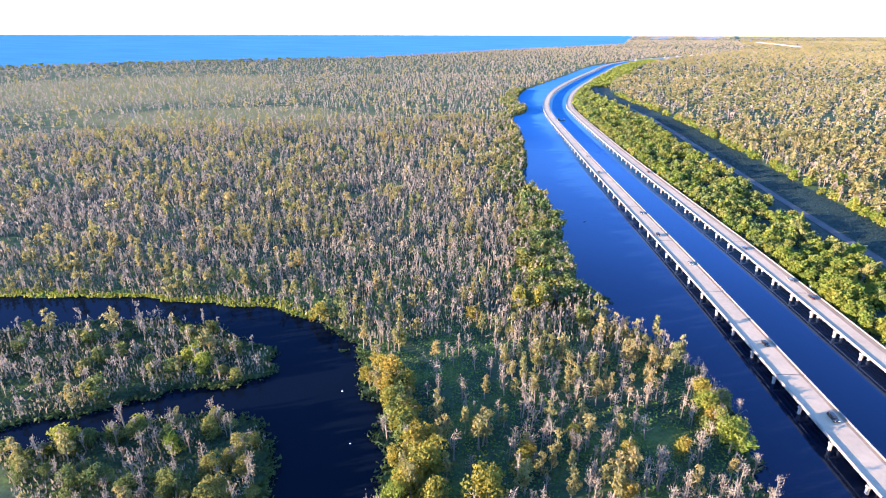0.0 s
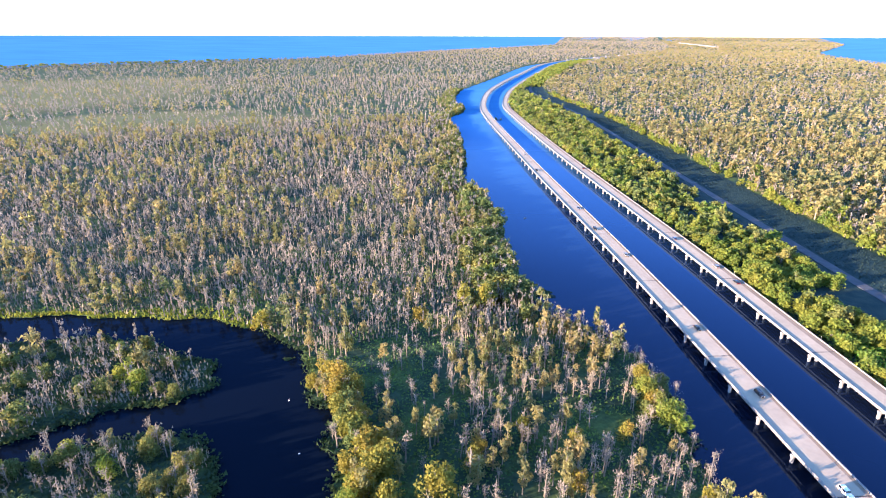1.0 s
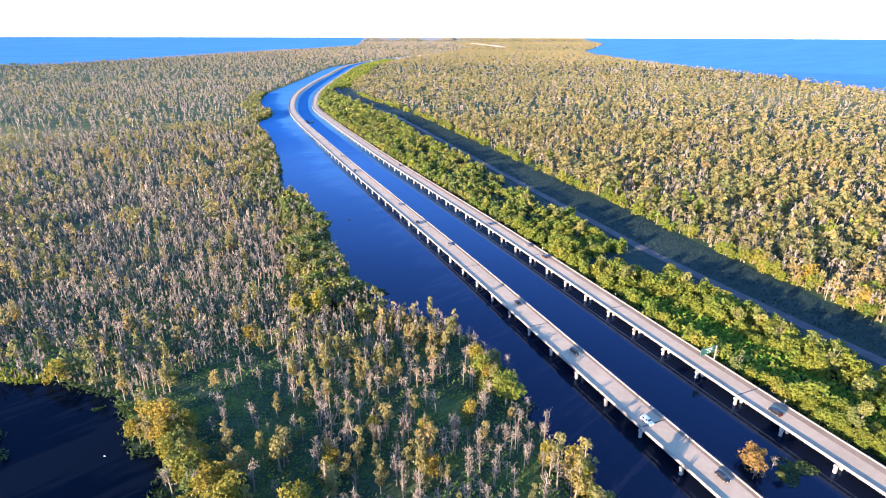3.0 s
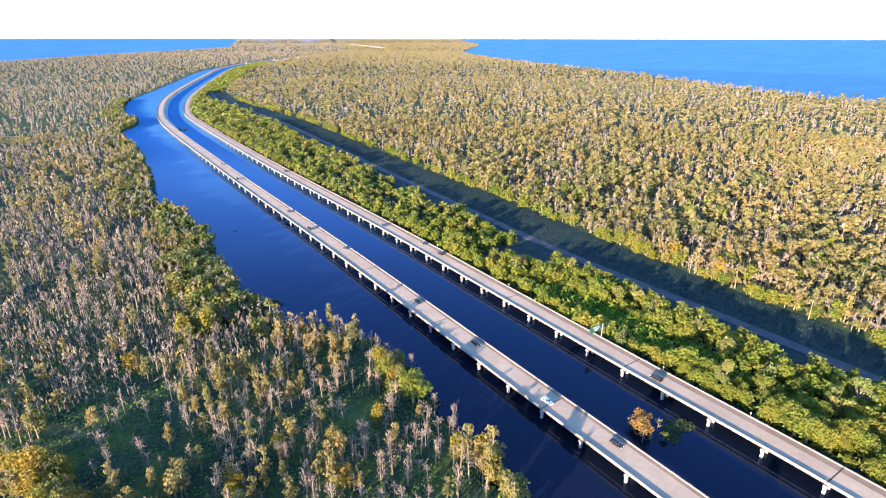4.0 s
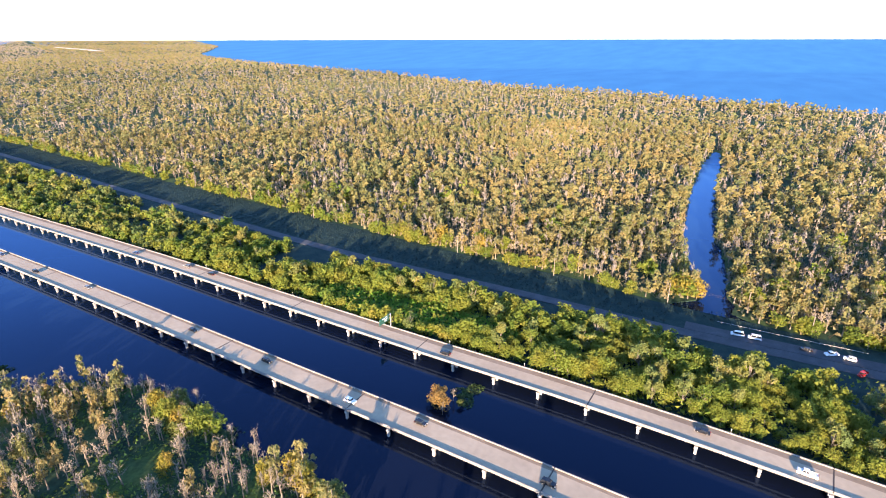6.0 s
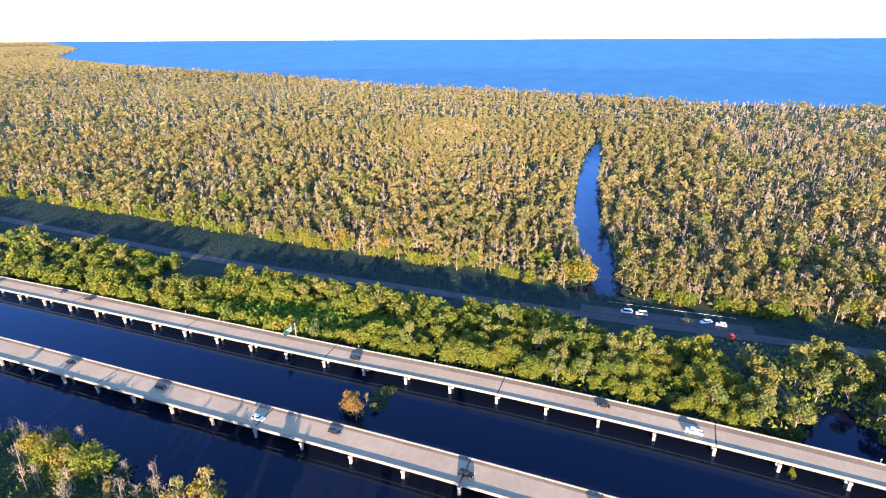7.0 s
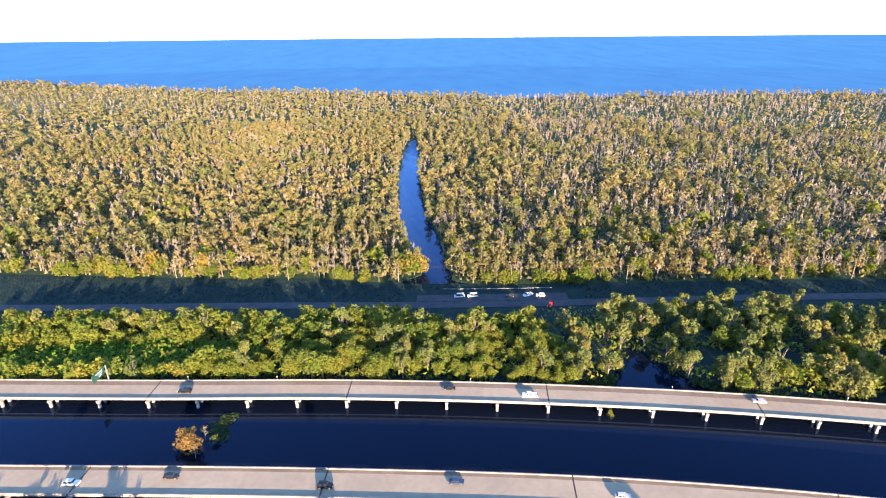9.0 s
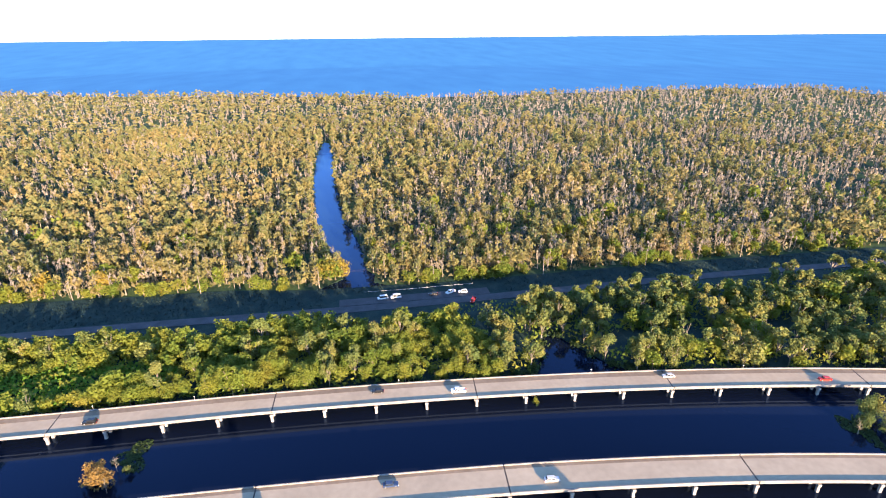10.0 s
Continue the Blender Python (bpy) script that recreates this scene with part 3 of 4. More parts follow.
def cypress_tree(seed, lod):
    """A slender swamp cypress with a broken, rust-green crown on a pale trunk, about 15 m high."""
    r_ = np.random.default_rng(seed)
    h = 15.0
    k, size = ((380, 0.66), (160, 0.95), (50, 1.5), (15, 2.4))[lod]
    lobes = []
    for i in range(12):
        f = r_.uniform(0.28, 0.97) if i else 0.92
        a, d = r_.uniform(0, 2 * np.pi), r_.uniform(0.2, 1.0) * (2.3 - 1.4 * f) * r_.choice([0.6, 1.0, 1.35])
        lobes.append(((d * np.cos(a), d * np.sin(a), h * f), r_.uniform(0.7, 1.5) * (1.5 - 0.65 * f), 0.9))
    c, d = crown_points(r_, lobes, k, 0.85)
    leaves = sprays(c, d * (1, 1, 0.6), size * 0.85, r_, 1.45)
    wood = [tube([(0, 0, -0.5), (0, 0, 1.2), (r_.uniform(-.3, .3), r_.uniform(-.3, .3), h * 0.6), (0, 0, h * 0.97)][(0, 0, 1, 1)[lod]:(4, 4, 3, 3)[lod]], [0.5, 0.27, 0.18, 0.06][(0, 0, 1, 1)[lod]:(4, 4, 3, 3)[lod]], (5, 4, 3, 3)[lod])]
    if lod < 1:
        for b in lobes[:6 if lod == 0 else 3]:
            c_ = np.array(b[0])
            wood.append(tube([(0, 0, c_[2] - 1.2), tuple((c_ + (0, 0, -0.4)) * (0.6, 0.6, 1)), tuple(c_)], [0.08, 0.05, 0.02], 3))
    return leaves, joined(wood)


def bare_tree(seed, lod):
    """A leafless pale cypress with crooked limbs, hung with grey moss, about 12 m high."""
    r_ = np.random.default_rng(seed)
    h = 12.0
    k, size = ((120, 0.38), (46, 0.74), (16, 1.38), (7, 1.9))[lod]
    tips = []
    lean = r_.uniform(-0.6, 0.6, 2)
    wood = [tube([(0, 0, -0.5), (0, 0, 1.0), (lean[0] * 0.6, lean[1] * 0.6, h * 0.55), (lean[0], lean[1], h)][(0, 0, 1, 1)[lod]::(1, 1, 1, 2)[lod]], [0.42, 0.24, 0.17, 0.06][(0, 0, 1, 1)[lod]::(1, 1, 1, 2)[lod]], (5, 4, 3, 3)[lod])]
    for i in range((13, 4, 0, 0)[lod]):
        f = r_.uniform(0.32, 0.92)
        a, d = r_.uniform(0, 2 * np.pi), r_.uniform(0.8, 2.5) * (1.2 - 0.4 * f)
        base = np.array([lean[0] * f, lean[1] * f, h * f])
        tip = base + (d * np.cos(a), d * np.sin(a), r_.uniform(0.9, 3.0) * (1.45 - f))
        wood.append(tube([base, (base + tip) / 2 + (0, 0, -0.15), tip], [0.12, 0.09, 0.04], 3))
        tips += [base * 0.65 + tip * 0.35, base * 0.35 + tip * 0.65, tip]
    f = r_.uniform(0.35, 1.0, 12)
    a = r_.uniform(0, 2 * np.pi, 12)
    rim = r_.uniform(0.2, 1.5, 12) * (1.5 - 0.8 * f)
    tips = np.array(tips) if tips else np.column_stack([lean[0] * f + rim * np.cos(a), lean[1] * f + rim * np.sin(a), h * f])
    c = tips[r_.integers(0, len(tips), k)] + r_.normal(size=(k, 3)) * (0.3, 0.3, 0.7) + (0, 0, -0.3)
    d = r_.normal(size=(k, 3)) * (1, 1, 0.25)
    moss = sprays(c, d, size * 0.55, r_, 2.6)
    return moss, joined(wood)


KINDS = {
    "broadleaf_tree": (broad_tree, M_BROAD, M_DARKBARK, "crown"),
    "cypress_tree": (cypress_tree, M_CYPRESS, M_BARK, "crown"),
    "bare_cypress_tree": (bare_tree, M_MOSS, M_BARK, "moss"),
    "yellow_tree": (broad_tree, M_GOLD, M_DARKBARK, "crown"),
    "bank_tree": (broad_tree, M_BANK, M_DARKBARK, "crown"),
    "olive_tree": (willow_tree, M_WILLOW, M_BARK, "crown"),
}
LODS = (215, 400, 900, 9e9)


def scattered(poly, cell, near, far, keep=1.0, sector=(-46, 146)):
    """Uneven places in a region between two distances from the middle of the plan."""
    lo, hi = np.maximum(poly.min(0), -far), np.minimum(poly.max(0), far)
    if (hi <= lo).any():
        return np.zeros((0, 2))
    gx, gy = np.meshgrid(np.arange(lo[0], hi[0], cell), np.arange(lo[1], hi[1], cell))
    g = np.stack([gx.ravel(), gy.ravel()], 1) + rng.uniform(-0.5, 0.5, (gx.size, 2)) * cell
    r = np.hypot(g[:, 0], g[:, 1])
    az = np.degrees(np.arctan2(g[:, 0], g[:, 1]))
    g = g[(r >= near) & (r < far) & (az > sector[0]) & (az < sector[1]) & (rng.random(len(g)) < keep)]
    return g[inside(poly, g)]


def shore_gap(p, line):
    """Distance of each place from a line."""
    out = np.full(len(p), 1e9)
    for q in line:
        out = np.minimum(out, np.hypot(p[:, 0] - q[0], p[:, 1] - q[1]))
    return out


def waves(p, f, s):
    return np.array([noise.noise(Vector((x * f, y * f, s))) for x, y in p])


STAND = {k: [] for k in KINDS}  # kind -> rows of x, y, base height, size, spread


def plant(kind, p, lo, hi, base=0.3, spread=(0.85, 1.2)):
    if len(p):
        STAND[kind].append(np.column_stack([p, np.full(len(p), base), rng.uniform(lo, hi, len(p)), rng.uniform(*spread, len(p))]))


RINGS = ((0, 400, 1.0), (400, 900, 1.3), (900, 1900, 2.2), (1900, 5500, 4.0), (5500, 13000, 9.0), (13000, 38000, 26.0))


def open_marsh(p):
    """How open the ground is, from 0 in the forest to 1 in the middle of a grassy marsh."""
    d = np.zeros(len(p))
    for mx, my, rx, ry in MEADOWS:
        d = np.maximum(d, np.clip(1.25 - np.hypot((p[:, 0] - mx) / rx, (p[:, 1] - my) / ry), 0, 1))
    return d


def swamp_forest(poly, cell, share_leafy, thin=None, grow=1.0, close=1.0, full=1.0, sparse_south=0.0):
    for near, far, wide in RINGS:
        p = scattered(poly, cell * wide * (close if near == 400 else 1.0), near, far, 0.9)
        if not len(p):
            continue
        if thin is not None:
            p = p[rng.random(len(p)) < thin(p)]
        p = p[rng.random(len(p)) > 0.35 * open_marsh(p)]
        # past 900 m fewer leafy trees, so pale bare ones imitate haze
        leafy = rng.random(len(p)) < share_leafy - (0.12 if near >= 900 else 0.0) + 0.45 * waves(p, 0.012, 3.0) + 0.3 * waves(p, 0.05, 8.0) - sparse_south * np.clip((-60 - p[:, 1]) / 120, 0, 1)
        sp = {1.0: (0.95, 1.4), 1.3: (1.1, 1.6), 2.2: (1.5, 2.3), 4.0: (2.6, 4.0), 9.0: (7.0, 10.0), 26.0: (18.0, 26.0)}[wide]
        low_, high_ = (0.62, 1.12) if near < 900 else (0.66, 1.08)
        plant("cypress_tree", p[leafy], low_ * grow, high_ * grow, spread=(sp[0] * full, sp[1] * full))
        plant("bare_cypress_tree", p[~leafy], low_ * grow, high_ * grow, spread=sp)


bank_n = bank[(bank[:, 1] > 60) & (bank[:, 1] < 1400)]


def west_thin(p):
    """Fewer trees on the open marsh near the promontory, none right at the south bank."""
    d = np.ones(len(p))
    d[(p[:, 1] < 225) & (p[:, 0] > -20)] = 1.0
    d[(p[:, 1] < 215) & (p[:, 0] > -20) & (p[:, 0] < 26)] = 0.45
    d[p[:, 1] < 92] = 0.25
    holes = waves(p, 0.03, 21.0)
    d[(holes > 0.25)] *= 0.35
    return d


back = LINE_ROAD + road_right * (edge_off + 4.0)[:, None]
forest_east = np.vstack([back, east[len(low) + 1:][east[len(low) + 1:, 1] > 3000][:1], [(1500, 3560), (1840, 3950), (2350, 4580), (3450, 6600), (4700, 9200), (17900, 35400), (24800, 30800)], shore_e, [(300, -1182)]])


def east_thin(p):
    """No trees in the creek; ponds here and there."""
    d = inside(east, p).astype(float)
    d[waves(p, 0.02, 33.0) > 0.42] *= 0.2
    return d


swamp_forest(west, 5.6, 0.20, west_thin, 0.88, 0.86)
for isl in (island_1, island_2):
    swamp_forest(isl, 7.2, 0.22, None, 0.85)
swamp_forest(forest_east, 6.1, 0.58, east_thin, 1.0, 1.0, 1.35, 0.3)

plant("cypress_tree", np.array([(92, 107), (96, 100), (89, 84), (87, 81), (84, 20), (62, -75)]), 0.9, 1.1, spread=(1.2, 1.5))
plant("yellow_tree", np.array([(90, 110), (95, 102), (93, 96), (97, 170)]), 1.1, 1.35, spread=(0.9, 1.1))

p = scattered(west, 6.4, 100, 260, 0.42)
p = p[(p[:, 0] > 18) & (p[:, 1] > 95) & (p[:, 1] < 228)]
plant("bare_cypress_tree", p, 0.7, 1.05, spread=(0.95, 1.3))
plant("broadleaf_tree", np.array([(243, 47), (243, 39), (242, 31), (243, 23), (241, 16)]), 0.7, 0.9, 0.5)
plant("broadleaf_tree", np.array([(290, 7), (294, 12), (301, 13), (292, -22), (297, -24)]), 1.2, 1.5)
belt = spline([(-568, 3136), (-1257, 2638), (-1718, 2235), (-2200, 1850)], 22.0) * 0.985
plant("broadleaf_tree", belt + rng.uniform(-8, 8, belt.shape), 1.2, 2.0, spread=(1.6, 2.6))
# single trees that stand out
plant("yellow_tree", np.array([(291, 11), (292, 3), (298, 130), (304, 164)]), 1.35, 1.6, spread=(0.9, 1.1))
for x, y, size in ((-19, 211, 1), (-25, 188, 1.2), (-18, 181, 1.5), (-20, 172, 1.3), (-13, 175, 1.2), (-11, 153, 1.2), (-8, 143, 1.6), (-4, 133, 1.6), (-10, 127, 1.5), (13, 121, 1.8), (12, 152, 0.95), (25, 134, 1.05), (27, 139, 0.9), (44, 147, 1.1), (60, 137, 1.05), (55, 122, 1.1), (78, 141, 1.05), (38, 244, 1.5), (49, 242, 1.5), (57, 251, 1.3), (15, 231, 0.95), (71, 216, 0.9), (63, 194, 0.8), (99, 199, 1.1), (95, 157, 1.0), (-59, 231, 1.3), (-13, 269, 0.9)):
    plant("yellow_tree", np.array([(x, y)]), size, size * 1.06, spread=(0.9, 1.1))
belt = np.column_stack([np.linspace(-23, -3, 13), np.linspace(186, 119, 13)])
plant("yellow_tree", belt[::2] + rng.uniform(-2.5, 2.5, belt[::2].shape), 1.2, 1.6, spread=(0.95, 1.2))
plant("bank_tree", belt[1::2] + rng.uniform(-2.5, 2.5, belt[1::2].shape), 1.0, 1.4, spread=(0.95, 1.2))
plant("broadleaf_tree", np.array([(95, 143), (55, 275), (94, 160), (-14, 120)]), 1.35, 1.65, spread=(0.9, 1.1))
plant("broadleaf_tree", np.array([(-105, 152), (-89, 143), (-126, 145), (-106, 196), (-97, 188)]), 1.1, 1.4)
plant("cypress_tree", np.array([(12, 145), (25, 126), (57, 128), (-19, 205), (-76, 251), (-55, 231), (-106, 263), (49, 146), (71, 215), (-194, 262), (53, 128), (-136, 267), (-142, 264), (-149, 214), (15, 148)]), 0.85, 1.0, spread=(1.2, 1.5))

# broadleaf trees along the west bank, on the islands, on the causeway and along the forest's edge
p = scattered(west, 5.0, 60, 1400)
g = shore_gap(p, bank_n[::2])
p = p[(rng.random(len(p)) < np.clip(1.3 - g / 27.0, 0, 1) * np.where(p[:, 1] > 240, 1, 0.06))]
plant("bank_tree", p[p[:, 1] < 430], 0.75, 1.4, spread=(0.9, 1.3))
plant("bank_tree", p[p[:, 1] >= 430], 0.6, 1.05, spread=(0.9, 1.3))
p = scattered(west, 5.5, 60, 400)
g = shore_gap(p, lagoon)
p = p[(g < 14) & (p[:, 1] < 200) & (rng.random(len(p)) < 0.4)]
plant("yellow_tree", p[::2], 0.8, 1.3)
plant("broadleaf_tree", p[1::2], 0.6, 1.0)
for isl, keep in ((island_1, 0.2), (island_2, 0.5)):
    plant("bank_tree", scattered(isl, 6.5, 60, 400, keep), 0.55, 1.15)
p = scattered(strip, 5.3, 0, 1500)
off = np.array([np.min(np.hypot(*(LINE_ROAD[::2] - q).T)) for q in p])
leftof = np.array([q[0] < LINE_ROAD[np.argmin(np.abs(LINE_ROAD[:, 1] - q[1])), 0] for q in p])
vine = ((p[:, 0] - 206) / 11) ** 2 + ((p[:, 1] - 130) / 60) ** 2 < 1
sunway = np.abs((p[:, 1] + 79) - (p[:, 0] - 185) * 0.295) < 2.8
pull_off = (p[:, 1] > -88) & (p[:, 1] < 10) & (off < np.where((p[:, 1] > -80) & (p[:, 1] < -50), 31, 21))
keep = leftof & (off > np.where(p[:, 1] > 0, 17, 13)) & ~vine & ~pull_off & ((p[:, 1] > -105) | (waves(p, 0.045, 77.0) > -0.4)) & ~(sunway & (p[:, 0] > 195))
tall = (off < 26) & (p[:, 1] <= 280)
south = (p[:, 1] < -58) & (rng.random(len(p)) < 0.75) | (rng.random(len(p)) < 0.1)
inland = shore_gap(p, strip_w) > 9
gaps = inland & (waves(p, 0.045, 17.0) > np.where(p[:, 1] < -110, 0.2, np.where(p[:, 1] > 60, 0.22, 0.6)))
keep &= ~gaps
plant("olive_tree", p[keep & south & (rng.random(len(p)) < 0.62)], 0.85, 1.2, 0.5, (0.95, 1.35))
keep &= ~south
plant("broadleaf_tree", p[keep & tall], 0.8, 1.2, 0.5, (0.95, 1.3))
north = keep & (p[:, 1] > 280) & (rng.random(len(p)) < 0.6)
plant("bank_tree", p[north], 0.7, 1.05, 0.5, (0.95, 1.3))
keep &= ~north
swell = 0.75 + 0.35 * waves(p, 0.05, 91.0)
for lo_, hi_ in ((0.0, 0.68), (0.68, 0.82), (0.82, 2.0)):
    m = keep & ~tall & (swell >= lo_) & (swell < hi_)
    plant("broadleaf_tree", p[m], 0.6 + 0.2 * (lo_ > 0) + 0.2 * (lo_ > 0.7), 0.95 + 0.25 * (lo_ > 0) + 0.25 * (lo_ > 0.7), 0.5, (0.9, 1.25))
p = scattered(strip, 12.0, 1500, 3200)
plant("broadleaf_tree", p, 0.9, 1.3, 0.5, (1.2, 1.6))
edge_pts = edge_e[(edge_e[:, 1] > -330) & (edge_e[:, 1] < 1300)]
p = np.vstack([edge_pts + rng.uniform(2, 8, (len(edge_pts), 1)) * (1, 0) + rng.uniform(-3, 3, edge_pts.shape) * (0.2, 1) for _ in range(2)])
p = p[inside(east, p) & (waves(p, 0.06, 57.0) > -0.08)]
plant("broadleaf_tree", p, 0.6, 1.2, spread=(0.9, 1.3))

p = scattered(forest_east, 21.0, 0, 620, 0.7)
reach = shore_gap(p, LINE_ROAD[::2])
p = p[(rng.random(len(p)) < np.clip(1.25 - reach / 150.0, 0, 1)) & inside(east, p)]
plant("broadleaf_tree", p, 1.1, 1.6, spread=(0.85, 1.15))

LABELS = {
    "broadleaf_tree": "bushy yellow-green broadleaf tree on the water's edge",
    "cypress_tree": "slender swamp cypress with rusty olive foliage and pale trunk",
    "bare_cypress_tree": "bare pale cypress hung with grey moss in the swamp",
    "yellow_tree": "golden-yellow leafy tree standing among bare swamp trees",
    "bank_tree": "dark green leafy tree leaning over the canal bank, shade toned into its green",
    "olive_tree": "tall olive-brown tree with bare pale limbs on the causeway",
}
for ki, (kind, (make, leaf, bark, crown_name)) in enumerate(KINDS.items()):
    rows = np.vstack(STAND[kind])
    rows = rows[np.argsort(np.hypot(rows[:, 0], rows[:, 1]))]
    forms = [[make(100 * ki + 10 * lod + v, lod) for v in range(6)] for lod in range(4)]
    keep_ = 200 if kind in ("bank_tree", "olive_tree") else 300
    single, rest = rows[:keep_], rows[keep_:]
    models = [[(mesh_of(crown_name, lv[0], lv[1], [leaf]), mesh_of("trunk", wd[0], wd[1], [bark], smooth=True)) for lv, wd in group] for group in forms[:3]]
    for i, (x, y, z, s, w_) in enumerate(single):
        root = tagged(new(kind), LABELS[kind], "tree", kind.replace("_", " ") + "s of the swamp")
        root.matrix_basis = Matrix.Translation((x, y, z)) @ Matrix.Rotation(rng.uniform(0, 6.28), 4, "Z") @ Matrix.Diagonal((s * w_, s * w_, s, 1))
        level = min(2, int(np.searchsorted(LODS, math.hypot(x, y), "right")))
        tagged(child(crown_name, models[level][i % 6][0], root), kind="stuff" if crown_name == "moss" else "")
        child("trunk", models[level][i % 6][1], root)
    if not len(rest):
        continue
    dist = np.hypot(rest[:, 0], rest[:, 1])
    V, Q, S, o = [], [], [], 0
    for lod in range(4):
        sel = (dist < LODS[lod]) & (dist >= (LODS[lod - 1] if lod else 0))
        group = rest[sel]
        pick = rng.integers(0, 6, len(group))
        for v in range(6):
            sub = group[pick == v]
            if not len(sub):
                continue
            (lv, lq), (bv, bq) = forms[lod][v]
            tv, tq = joined([(lv, lq), (bv, bq)])
            a = rng.uniform(0, 2 * np.pi, len(sub))
            ca, sa = np.cos(a)[:, None], np.sin(a)[:, None]
            s, w_ = sub[:, 3:4], sub[:, 3:4] * sub[:, 4:5]
            X = (tv[None, :, 0] * ca - tv[None, :, 1] * sa) * w_ + sub[:, 0:1]
            Y = (tv[None, :, 0] * sa + tv[None, :, 1] * ca) * w_ + sub[:, 1:2]
            Z = tv[None, :, 2] * s + sub[:, 2:3]
            V.append(settle(np.stack([X, Y, Z], 2).reshape(-1, 3)))
            Q.append((tq[None] + (np.arange(len(sub)) * len(tv))[:, None, None] + o).reshape(-1, 3))
            S.append(np.tile(np.r_[np.zeros(len(lq), int), np.ones(len(bq), int)], len(sub)))
            o += len(sub) * len(tv)
    V, Q, S = np.vstack(V), np.vstack(Q), np.concatenate(S)
    name = {"broadleaf_tree": "broadleaf_woods", "cypress_tree": "cypress_woods", "bare_cypress_tree": "bare_cypress_woods", "bank_tree": "bank_woods", "olive_tree": "olive_woods"}[kind]
    tagged(new(name, mesh_of(name, V, Q, [leaf, bark], S)), LABELS[kind].replace(" tree", " woods"), "woods", kind="stuff")


# ---- far low bridge across the pass ----
far_line = spline([(3420, 5560), (3660, 6100), (4010, 6980), (4660, 8640)], 60.0)
far_bridge = tagged(new("far_bridge"), "far pale causeway bridge near the horizon", "bridge")
ribbon("deck", far_line, -18.0, 18.0, 9.0, 16.0, [M_CONCRETE], parent=far_bridge)
for i in range(0, len(far_line), 2):
    ribbon("pier", far_line[i:i + 1] + np.array([(0, 0), (4, 8)]), -6.0, 6.0, -1.0, 9.5, [M_CONCRETE], parent=far_bridge)


# ---- low growth ----
def low_growth(name, p, base, size, tall, leaf, label, rise=0.0, upright=0.4):
    """Sprays of low plants at each place."""
    k = len(p)
    c = np.column_stack([p, np.full(k, base) + rng.uniform(0, 1, k) * rise])
    d = rng.normal(size=(k, 3)) * (1, 1, upright) + (0, 0, upright)
    v, q = sprays(c, d, size, rng, tall)
    return tagged(new(name, mesh_of(name, v, q, [leaf])), label, "plants", kind="stuff")


lag = lagoon[(lagoon[:, 0] > -300) & (lagoon[:, 0] < -62) & (lagoon[:, 1] > 225)]
p = np.repeat(lag, 60, axis=0) + np.column_stack([rng.uniform(-3, 3, 60 * len(lag)), rng.uniform(-1.5, 9, 60 * len(lag)) * (0.6 + 0.4 * np.sin(np.repeat(lag[:, 0], 60) * 0.05))])
bay = strip_w[(strip_w[:, 1] > -135) & (strip_w[:, 1] < -60)] + (1.0, 0.0)
rim_line = np.vstack([bay, bay, bay, strip_w[(strip_w[:, 1] > -260) & (strip_w[:, 1] < 330)], lagoon[(lagoon[:, 1] > 90) & ((lagoon[:, 0] > -62) | (lagoon[:, 1] < 225))], island_1, island_2, ragged(bank, 5.0)[(bank[:, 1] > 60) & (bank[:, 1] < 420)]])
pr = np.repeat(rim_line, 26, axis=0) + rng.normal(0, 1.3, (26 * len(rim_line), 2))
low_growth("bank_brush", pr, 0.3, 1.1, 1.0, M_BRUSH, "dense dark green brush hanging over the water's edge", 1.4, 0.9)
low_growth("reeds", p, 0.7, 0.8, 1.6, M_REED, "bright green reeds along the lagoon's far bank", 0.6)
a_ = rng.uniform(0, 2 * np.pi, 7500)
q_ = np.sqrt(rng.random(7500))
p = np.column_stack([206 + 15 * q_ * np.cos(a_), 130 + 60 * q_ * np.sin(a_)])
p[::9] = np.column_stack([190 + 10 * q_[::9] * np.cos(a_[::9]), -180 + 11 * q_[::9] * np.sin(a_[::9])])
low_growth("vines", p, 1.2, 1.1, 1.0, M_VINE, "vivid green vines sprawling over low brush beside the bridge", 2.6, 1.2)
p = scattered(west, 1.25, 100, 330)
p = p[waves(p, 0.06, 41.0) > -0.3]
low_growth("marsh_plants", p, 0.5, 0.9, 1.0, M_MARSH, "low green marsh plants between the swamp trees", 0.5, 1.5)
p = scattered(forest_east, 2.4, 200, 560)
p = p[inside(east, p) & (waves(p, 0.05, 71.0) > -0.35)]
low_growth("forest_understorey", p, 0.9, 1.9, 1.3, M_UNDER, "olive-brown shrubs and saplings under the swamp cypresses", 3.6, 0.7)
p = scattered(west, 2.3, 215, 560)
p = p[waves(p, 0.05, 71.0) > -0.3]
low_growth("pale_stems", p, 0.9, 0.8, 3.2, M_STEM, "thin pale dead stems and saplings in the swamp", 2.6, 0.12)
p = np.vstack([scattered(isl, 1.3, 60, 330) for isl in (island_1, island_2)])
q = p[waves(p, 0.06, 29.0) > -0.15]
low_growth("grey_scrub", q, 0.9, 0.6, 2.6, M_STEM, "pale grey leafless scrub on the lagoon islands", 2.8, 0.15)
low_growth("island_brush", p, 0.6, 1.2, 1.0, M_BRUSH, "dark green brush covering the lagoon islands", 1.0, 1.2)
p = scattered(strip, 1.5, 60, 420)
p = p[(p[:, 0] < 236) & (waves(p, 0.12, 66.0) > -0.25) & ((waves(p, 0.045, 17.0) < 0.22) | (shore_gap(p, strip_w) < 9))]
